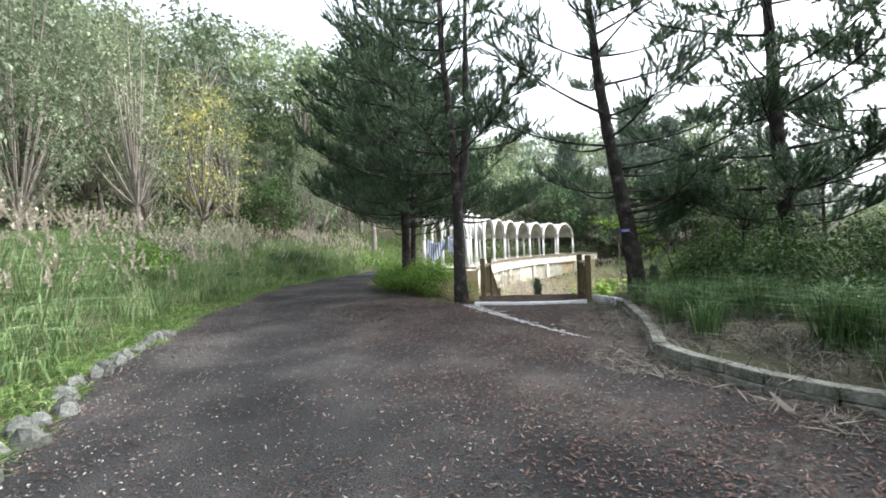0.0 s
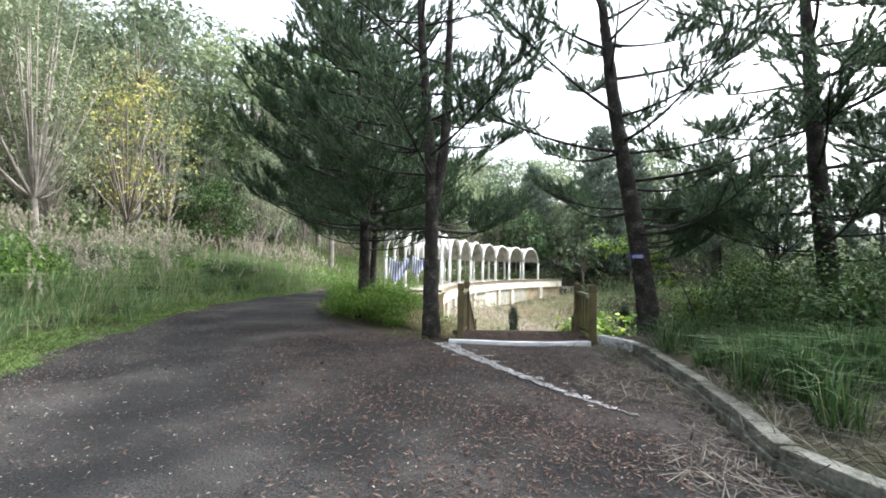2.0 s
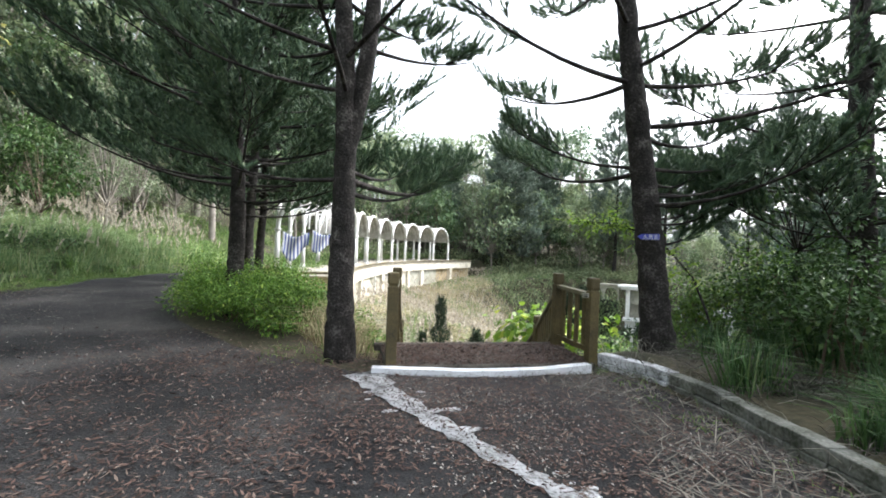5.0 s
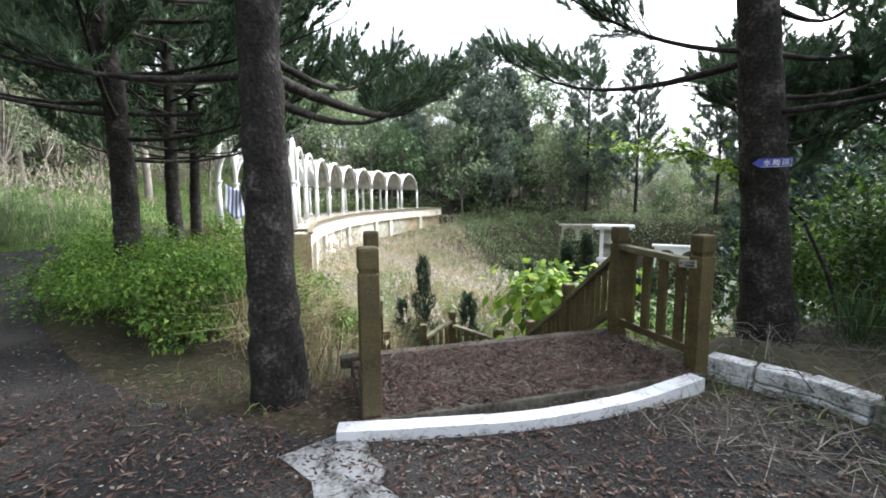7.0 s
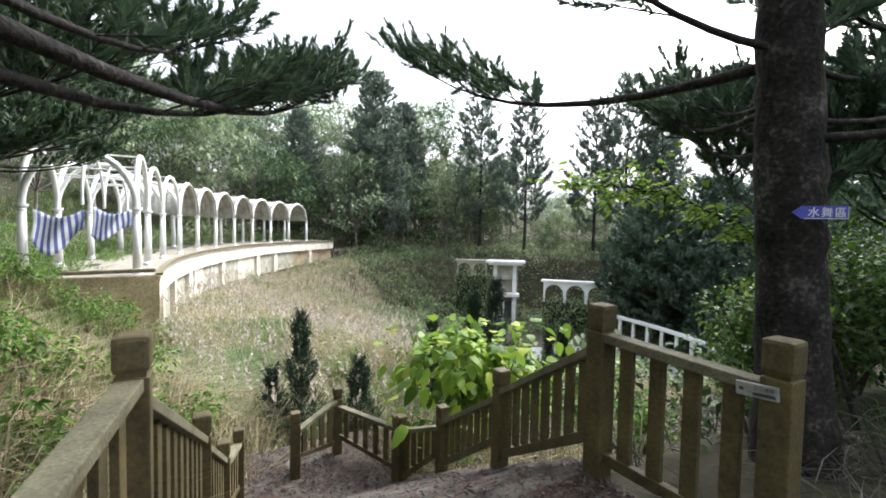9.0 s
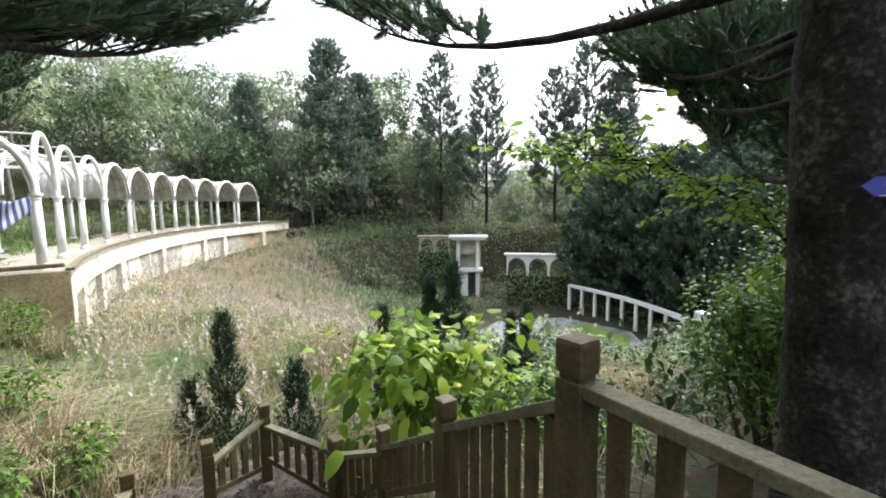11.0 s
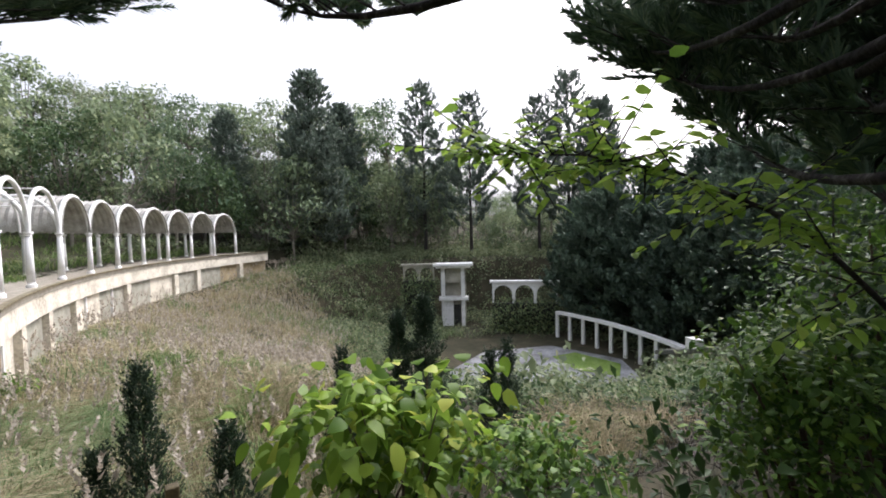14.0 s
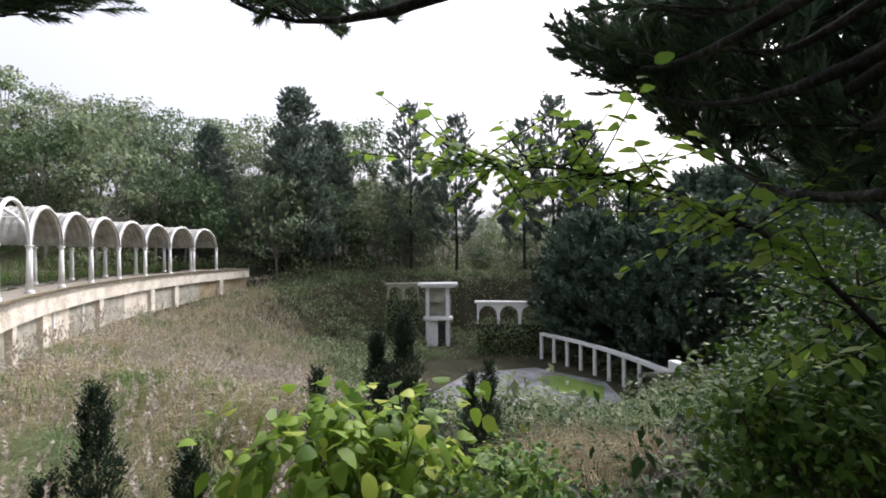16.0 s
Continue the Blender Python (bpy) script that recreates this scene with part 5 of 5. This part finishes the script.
meadow("meadow_grass", "grass behind the pergola", M_grass, p, 0.9 + 0.4 * lumpy(p[:, 0], p[:, 1]), 0.04, 12, 0.3, 0.4, 0.45)
# planted bank behind the kerb
p = scatter(620, 2.7, 9, -10, 0.0, lambda x, y: (x > path_right(y) + 0.35) & (x > 2.5 + 1.4 * step(-2.5, 0, y)) & (lumpy(x, y, 2.3) > 0.55))
meadow("bank_grass", "long arching grass spilling over the kerb", M_grass_shaded, p, 0.5 + 0.8 * lumpy(p[:, 0], p[:, 1], 1.4), 0.014, 85, 0.09, 0.24, 0.6)
p = scatter(700, 2.5, 6, -10, 0.6, lambda x, y: (x > path_right(y) + 0.1))
meadow("dead_grass", "dead straw lying over the kerb", M_stalk, p, 0.35 + 0.25 * lumpy(p[:, 0], p[:, 1], 1.4), 0.007, 12, 0.12, 1.2, 0.5)
for n, (x0, x1, y0, y1) in ((45, (-1.6, -0.2, 0.3, 2.4)), (60, (2.4, 3.0, -4.5, 0))):
    p = scatter(n, x0, x1, y0, y1, lambda x, y: x < 9)
    meadow("weeds", "small green weeds in the needle litter", M_grass, p, np.full(len(p), 0.2), 0.008, 6, 0.06, 0.5, 0.4)

# undergrowth on the far banks of the bowl
def undergrowth(name, label, mat, p, leaf, lift, per=14):
    soup = Soup()
    n = len(p)
    z = ground(p[:, 0], p[:, 1])
    c = np.repeat(np.concatenate([p, z[:, None]], 1), per, 0)
    q = c + rng.normal(size=c.shape) * [0.5, 0.5, 0] + np.stack([0 * c[:, 0], 0 * c[:, 0], rng.random(len(c)) ** 0.7 * np.repeat(lift, per)], 1)
    leaf_soup(soup, q, rng.normal(size=c.shape) + [0, 0, 0.2], leaf * rng.uniform(0.6, 1.3, len(c)), 0.55, 0.25)
    return tagged(put(name, soup.mesh(name), mat), label, "undergrowth", kind="stuff")


p = scatter(4800, 10, 60, 8, 62, lambda x, y: (np.hypot(x - STAGE[0], y - STAGE[1]) > 10.5) & ~straw_side(x, y) & (np.hypot(x - ARC_C[0], y - ARC_C[1]) > -1) & ((np.hypot(x - ARC_C[0], y - ARC_C[1]) < ARC_R - 1.5) | (y > 53) | (x > 17)) & (np.hypot(x - STAGE[0], y - STAGE[1]) < 34) & (np.hypot(x - 31.6, y - 38.8) > 2.6))
undergrowth("undergrowth", "dark creepers and scrub on the far bank", M_scrub, p, 0.32, 0.6 + 1.0 * lumpy(p[:, 0], p[:, 1], 0.6), 17)
ring = scatter(9000, 0, 64, 40, 84, lambda x, y: (np.hypot(x - STAGE[0], y - STAGE[1]) > 26.5) & (np.hypot(x - STAGE[0], y - STAGE[1]) < 33) & ((np.hypot(x - ARC_C[0], y - ARC_C[1]) > ARC_R + 5) | (x > 18)) & (rng.random(len(x)) < 0.8))
p = ring[:1100]
undergrowth("undergrowth", "tangled green scrub along the edge of the far wood", M_scrub, p, 0.4, 1.2 + 3.2 * lumpy(p[:, 0], p[:, 1], 0.5) ** 2, 16)
p = scatter(420, 20, 36, 26, 40, lambda x, y: (np.hypot(x - STAGE[0], y - STAGE[1]) > 8.0) & (np.hypot(x - STAGE[0], y - STAGE[1]) < 12) & (lumpy(x, y, 0.8) > 0.35))
undergrowth("undergrowth", "green weeds creeping over the bowl's floor", M_scrub, p, 0.22, 0.3 + 0.6 * lumpy(p[:, 0], p[:, 1], 0.8), 14)
p = scatter(3000, -45, -7, -16, 50, lambda x, y: (path_left(y) - x > 5.0) & (path_left(y) - x < 30))
undergrowth("undergrowth", "mixed green scrub at the edge of the wood", M_leaf_grey, p, 0.2, 0.6 + 2.0 * lumpy(p[:, 0], p[:, 1], 0.6))
p = scatter(900, 6, 40, -20, 1.0, lambda x, y: x > path_right(y) + 3)
undergrowth("undergrowth", "shaded scrub below the conifers", M_leaf_right, p, 0.13, 0.4 + 1.0 * lumpy(p[:, 0], p[:, 1], 0.9), 18)

p = scatter(800, 3.4, 16, 1.3, 18, lambda x, y: (x > 3.3 + 0.5 * step(3, 6, y) + 0.25 * np.maximum(y - 4, 0)) & (lumpy(x, y, 0.9, 0.7) > 0.38))
undergrowth("undergrowth", "low dark-green ferny scrub on the slope", M_leaf_right, p, 0.12, 0.3 + 0.7 * lumpy(p[:, 0], p[:, 1], 0.9), 22)

# leafy branch reaching over the stairs
branch = thing("leafy_tree", (5.0, 0.45, gz(5.0, 0.45)), "slim young tree with bright leaves on reaching twigs", "tree")
wood, leaves = Soup(), Soup()
off = np.array([5.0, 0.45, gz(5.0, 0.45)])
stem = np.array([[5.0, 0.45, -0.1], [4.85, 0.6, 0.6], [4.76, 0.8, 1.1], [4.5, 1.12, 1.58], [4.18, 1.5, 1.84], [3.88, 1.82, 1.95], [3.52, 2.12, 1.97]])
wood.add(*tube(stem - off, [0.022, 0.018, 0.015, 0.011, 0.008, 0.005, 0.003], 7))
for k in range(84):
    t = rng.uniform(2.2, 6)
    i = min(int(t), 5)
    b = stem[i] + (stem[i + 1] - stem[i]) * (t - i)
    way = unit(rng.normal(size=3) * [0.9, 0.9, 0.45] + [-0.35, 0.25, 0.12])
    ln = rng.uniform(0.2, 0.55)
    wood.add(*tube(b - off + way * np.linspace(0, ln, 3)[:, None], [0.005, 0.004, 0.002], 4))
    m = 9
    q = b - off + way * (np.linspace(0.15, 1, m) * ln)[:, None]
    sd = unit(np.cross(way, [0, 0, 1]))
    round_leaf_soup(leaves, q, way * 0.5 + sd * np.where(np.arange(m) % 2, 1.0, -1.0)[:, None] + rng.normal(size=(m, 3)) * 0.25, 0.075 * rng.uniform(0.7, 1.2, m), 0.6, 0.35)
put("trunk", smooth_shade(wood.mesh("trunk")), M_bark, branch)
put("foliage", leaves.mesh("foliage"), M_leaf_young, branch)

# needle litter and pale chips on the gravel
def flat_bits(name, label, mat, p, length, wide, tilt=0.12):
    n = len(p)
    soup = Soup()
    z = ground(p[:, 0], p[:, 1])
    on = (p[:, 0] > -0.05) & (p[:, 0] < 2.6) & (p[:, 1] > -0.07) & (p[:, 1] < 1.12)
    z = np.where(on, 0.0, z + 0.035)
    a = rng.random(n) * 6.283
    way = np.stack([np.cos(a), np.sin(a), rng.normal(size=n) * tilt], 1)
    side = np.stack([-np.sin(a), np.cos(a), rng.normal(size=n) * tilt], 1)
    length, wide = np.broadcast_to(length, (n,))[:, None] * rng.uniform(0.5, 1.4, (n, 1)), wide * rng.uniform(0.6, 1.4, (n, 1))
    c = np.stack([p[:, 0], p[:, 1], z + rng.uniform(0.004, 0.016, n)], 1)
    v = np.stack([c - way * length / 2, c + side * wide / 2, c + way * length / 2, c - side * wide / 2], 1).reshape(-1, 3)
    soup.add(v, np.arange(len(v)).reshape(-1, 4))
    return tagged(put(name, soup.mesh(name), mat), label, "litter", kind="stuff")


on_path = lambda x, y: (x > path_left(y) - 0.2) & (x < path_right(y) + 0.1)
gate_side = lambda x, y: (rng.random(len(x)) < np.clip((x + 4.6 - 0.3 * np.abs(y)) / 4.4, 0.1, 1.0) * (0.35 + 0.9 * lumpy(x, y, 1.3, 0.8))) & (on_path(x, y) | (y > -0.1))
p = scatter(210000, -6, 6, -12.5, 2.6, lambda x, y: gate_side(x, y) & (x < np.where(y > -0.1, 2.7, 9)) & ~((y > 1.1) & (x > -0.3)))
flat_bits("needle_litter", "red-brown fallen needles and leaves", M_litter, p, 0.042 * rng.uniform(0.4, 1.7, len(p)), 0.015, 0.22)
p = scatter(34000, -5.0, 1.6, -5.5, 3.0, lambda x, y: on_path(x, y) & (rng.random(len(x)) < lumpy(x, y, 1.5, 3.0) ** 1.2 * np.exp(-((x + 1.2) / 2.2) ** 2 - ((y + 0.6) / 3.0) ** 2)))
flat_bits("needle_litter", "drifts of red-brown needles under the conifers", M_litter, p, 0.06, 0.017, 0.25)
p = scatter(6500, -0.1, 2.7, -0.05, 1.12, lambda x, y: x < 9)
flat_bits("needle_litter", "brown twigs and needles on the landing", M_litter, p, 0.08, 0.018, 0.25)
edge_band = lambda x, y: on_path(x, y) & (rng.random(len(x)) < np.exp(-np.maximum(x - path_left(y), 0) / 0.7))
p = scatter(60000, -9, -1, -12.5, 8, edge_band)
flat_bits("needle_litter", "brown leaf crumbs along the edge of the path", M_litter, p, 0.045, 0.02, 0.2)
p = scatter(60000, -9, -1, -12.5, 8, edge_band)
flat_bits("stone_chips", "pale grit washed to the edge of the path", M_chip, p, 0.022, 0.016, 0.3)
p = scatter(9000, -7, 6, -12.5, 10, on_path)
flat_bits("stone_chips", "pale stone chips on the gravel", M_chip, p, 0.018 * rng.uniform(0.4, 1.8, len(p)) ** 1.5, 0.014, 0.3)
p = scatter(9000, 0.8, 4.6, -9.5, 0.0, lambda x, y: (x < path_right(y) + 0.15) & (x > path_right(y) - 0.3 - 1.1 * lumpy(x, y, 1.2)))
flat_bits("dead_stalks", "bleached dead stalks piled against the kerb", M_stalk, p, 0.42, 0.009, 0.25)


p = scatter(1500, -0.1, 2.6, -0.05, 1.12, lambda x, y: lumpy(x, y, 2.2) > 0.3)
flat_bits("dead_stalks", "grey-brown dead twigs on the landing", M_stalk, p, 0.07, 0.012, 0.3)
p = scatter(2600, -0.1, 2.8, -2.6, -0.25, lambda x, y: lumpy(x, y, 2.4, 1.3) > 0.45)
flat_bits("stone_chips", "pale crumbs of paint and mortar before the landing", M_chip, p, 0.02 * rng.uniform(0.3, 1.8, len(p)), 0.014, 0.2)

# verge stones
stone_rng = random.Random(3)
for i in range(30):
    y = -9.8 + 0.22 * i + stone_rng.uniform(-0.14, 0.14)
    x = float(path_left(y)) + 0.08 + stone_rng.uniform(-0.22, 0.1)
    bm = bmesh.new()
    bmesh.ops.create_icosphere(bm, subdivisions=2, radius=0.5)
    sx, sy, sz = stone_rng.uniform(0.16, 0.32), stone_rng.uniform(0.14, 0.26), stone_rng.uniform(0.2, 0.42)
    for v in bm.verts:
        k = 1 + 0.45 * noise.noise(v.co * 2.3 + Vector((i * 3.1, 0, 0)))
        v.co = Vector((v.co.x * sx * k, v.co.y * sy * k, v.co.z * sz * k))
    st = part("verge_stone", bm, M_stone)
    st.matrix_basis = pose(x, y, gz(x, y) + sz * 0.02, 0, 0, stone_rng.uniform(0, 180))
    tagged(st, "rough grey edging stone beside the path", "stone", "verge stones")

# litter on the steps
soup = Soup()
n = 9000
i = rng.integers(0, 16, n)
px = 1.42 + 0.03 * np.minimum(i, 11) + rng.uniform(-1.4, 1.4, n)
py_ = np.where(i < 11, 1.14 + 0.32 * i + rng.uniform(0.02, 0.32, n), rng.uniform(4.66, 6.4, n))
pz = np.where(i < 11, -0.186 * (i + 1), -2.058) + rng.uniform(0.004, 0.02, n)
a = rng.random(n) * 6.283
way = np.stack([np.cos(a), np.sin(a), rng.normal(size=n) * 0.2], 1) * rng.uniform(0.02, 0.06, (n, 1))
side = np.stack([-np.sin(a), np.cos(a), rng.normal(size=n) * 0.2], 1) * rng.uniform(0.006, 0.016, (n, 1))
c = np.stack([px, py_, pz], 1)
soup.add(np.stack([c - way, c + side, c + way, c - side], 1).reshape(-1, 3), np.arange(4 * n).reshape(-1, 4))
tagged(put("needle_litter", soup.mesh("needle_litter"), M_litter), "brown needles and twigs covering the steps", "litter", kind="stuff")

# blue arrow sign nailed to the conifer's trunk
sign = thing("tree_sign", (3.57, 0.27, 1.67), "blue arrow-shaped sign with white characters nailed to a trunk", "sign", turn=-42)
bm = bmesh.new()
f = bm.faces.new([bm.verts.new((x, 0, z)) for x, z in ((-0.15, 0.003), (-0.1, -0.037), (0.135, -0.037), (0.135, 0.043), (-0.1, 0.04))])
out = bmesh.ops.extrude_face_region(bm, geom=[f])
bmesh.ops.translate(bm, verts=[v for v in out["geom"] if isinstance(v, bmesh.types.BMVert)], vec=(0, 0.008, 0))
bmesh.ops.recalc_face_normals(bm, faces=bm.faces)
part("board", bm, M_sign, sign)
for k, ch in enumerate("\u6c34\u821e\u5340"):
    cu = bpy.data.curves.new("character", "FONT")
    cu.body, cu.size, cu.align_x, cu.extrude = ch, 0.062, "CENTER", 0.001
    cu.materials.append(M_sign_white)
    ob = new("character", cu)
    ob.parent = sign
    ob.matrix_basis = pose(-0.045 + 0.068 * k, -0.006, -0.02, 90, 0, 0)
for x0, z0, w, h in ((0.02, -0.034, 0.22, 0.003), (0.131, 0.003, 0.003, 0.07)):
    part("border_line", box(bmesh.new(), (w, 0.003, h), pose(x0, -0.003, z0 - (h / 2 if h > 0.01 else 0))), M_sign_white, sign)

# creepers over the dark stage walls
for (x0, y0, x1, y1, z0, z1) in ((33.7, 35.6, 38.4, 30.7, -9.3, -5.6), (27.6, 44.1, 30.6, 41.9, -9.2, -3.4)):
    soup = Soup()
    n = 1600
    t = rng.random(n)
    q = np.stack([x0 + (x1 - x0) * t, y0 + (y1 - y0) * t, z0 + (z1 - z0) * rng.random(n) ** 1.2], 1) + rng.normal(size=(n, 3)) * 0.25 + [-0.35, -0.35, 0]
    leaf_soup(soup, q, rng.normal(size=(n, 3)) + [-0.5, -0.5, -0.2], 0.28 * rng.uniform(0.6, 1.3, n), 0.6, 0.3)
    tagged(put("creeper", soup.mesh("creeper"), M_leaf_forest), "dark creeper hanging over the stage wall", "creeper", kind="stuff")
for i, (x, y, s, hh) in enumerate(((-0.7, 3.4, 0.9, 0.9), (-0.1, 4.9, 0.8, 0.8), (-1.2, 5.4, 1.1, 1.2), (0.35, 6.3, 0.8, 0.9), (-0.5, 7.4, 1.2, 1.1), (5.3, 2.5, 0.9, 0.8))):
    shrub("leafy_weed", "pale-green leafy weed among dry grass beside the stairs", (x, y, gz(x, y)), (s, s, hh), 140 + i, 0.11, 420, M_leaf_bush, 6, None, 9, "weed", "weeds by the stairs", 0.5, 0.35)

# weeds and dry brush on the bank beside the path
weed_rng = random.Random(21)
WEEDS = []
for i, (mat, lab, nm, lf) in enumerate(((M_leaf_bush, "broad-leaved green weed among bank grass", "bank_weed", 0.12), (M_leaf_grey, "grey-green leafy brush among bank grass", "bank_brush", 0.1), (M_stalk, "brown withered brush among bank grass", "withered_brush", 0.09), (M_leaf_right, "dark-green leafy weed among bank grass", "bank_weed", 0.1))):
    x, y = float(path_left(2.0 + 2 * i)) - 3.0 - 0.3 * i, 2.0 + 2 * i
    WEEDS.append(shrub(nm, lab, (x, y, gz(x, y)), (1.5, 1.4, 1.15), 160 + i, lf, 700, mat, 8, None, 13, "weed", "weeds on the bank", 0.5, 0.3))
for i in range(44):
    y = weed_rng.uniform(-9, 17)
    x = float(path_left(y)) - weed_rng.uniform(1.3, 6.5)
    s = weed_rng.uniform(0.5, 1.15) * (0.6 if path_left(y) - x < 2.2 else 1.0)
    copy_thing(WEEDS[weed_rng.choices((0, 1, 2, 3), (4, 3, 2, 3))[0]], pose(x, y, gz(x, y) - 0.03, 0, 0, weed_rng.uniform(0, 360)) @ Matrix.Scale(s, 4))

# weeds and tall grass at the foot of the terrace's end wall
for k, (out, fwd, s) in enumerate(((-0.6, 0.8, 0.9), (0.3, 0.9, 1.1), (1.4, 1.0, 1.0), (2.4, 0.9, 1.2), (0.9, 2.2, 0.8))):
    x, y = arc_at(a_lo, out)
    y -= fwd
    copy_thing(WEEDS[0], pose(x, y, gz(x, y) - 0.03, 0, 0, 71 * k) @ Matrix.Scale(s, 4))
p = np.array([[arc_at(a_lo, -1.4 + 0.11 * k)[0], arc_at(a_lo, -1.4 + 0.11 * k)[1] - 0.5 - 1.2 * weed_rng.random()] for k in range(44)])
meadow("dry_grass", "tall straw grass against the terrace wall", M_straw_near, p, np.full(len(p), 1.2), 0.013, 40, 0.12, 0.3, 0.6)


# pale dry leaf sheaths lying against the kerb
def dry_sheath(at, high, wide, turn, tilt):
    """A pointed, folded sheath with a raised midrib."""
    root = thing("dry_sheath", at, "pale dry pointed leaf sheath beside the kerb", "dead leaf", "dry leaf sheaths", turn=turn)
    bm = bmesh.new()
    rows = []
    for k in range(9):
        q = k / 8
        w = wide * (0.35 + 0.65 * math.sin(math.pi * min(q * 1.6, 1.0) * 0.5)) * (1 - q ** 2.2) * 0.5 + 0.004
        y, z = -math.sin(math.radians(tilt)) * high * q, math.cos(math.radians(tilt)) * high * q - 0.02
        rows.append([bm.verts.new((-w, y + 0.03 * (1 - q), z)), bm.verts.new((0, y - 0.02, z)), bm.verts.new((w, y + 0.03 * (1 - q), z))])
    for a, b in zip(rows, rows[1:]):
        for k in range(2):
            bm.faces.new((a[k], a[k + 1], b[k + 1], b[k]))
    bmesh.ops.solidify(bm, geom=bm.faces[:], thickness=0.008)
    bmesh.ops.recalc_face_normals(bm, faces=bm.faces)
    part("blade", bm, M_bark_far, root)


dry_sheath((2.72, -7.33, gz(2.72, -7.33) + 0.03), 0.3, 0.12, 35, -55)
dry_sheath((3.12, -3.9, gz(3.12, -3.9)), 0.34, 0.13, 20, -12)

# sapling on the shaded bank
broadleaf("sapling", "slim sapling with small green leaves on the bank", (6.5, 0.6, gz(6.5, 0.6)), 3.5, 2.3, 75, 0.11, 900, M_leaf_right, M_bark, 12, 0.45)

# rank grass and leafy weeds beside the upper railing
p = scatter(7, -0.95, -0.5, 2.7, 4.8, lambda x, y: x < 9)
meadow("grass_tussock", "arching green and straw grass leaning on the railing", M_straw_near, p, 0.85 + 0.4 * lumpy(p[:, 0], p[:, 1], 2.0), 0.013, 70, 0.07, 0.22, 0.7)
p = scatter(26, -0.6, 2.6, 6.6, 11.0, lambda x, y: lumpy(x, y, 1.7, 0.4) > 0.4)
meadow("grass_tussock", "drooping straw tussocks below the stairs", M_straw, p, 0.95 + 0.4 * lumpy(p[:, 0], p[:, 1], 1.5), 0.013, 150, 0.1, 0.42, 0.95)
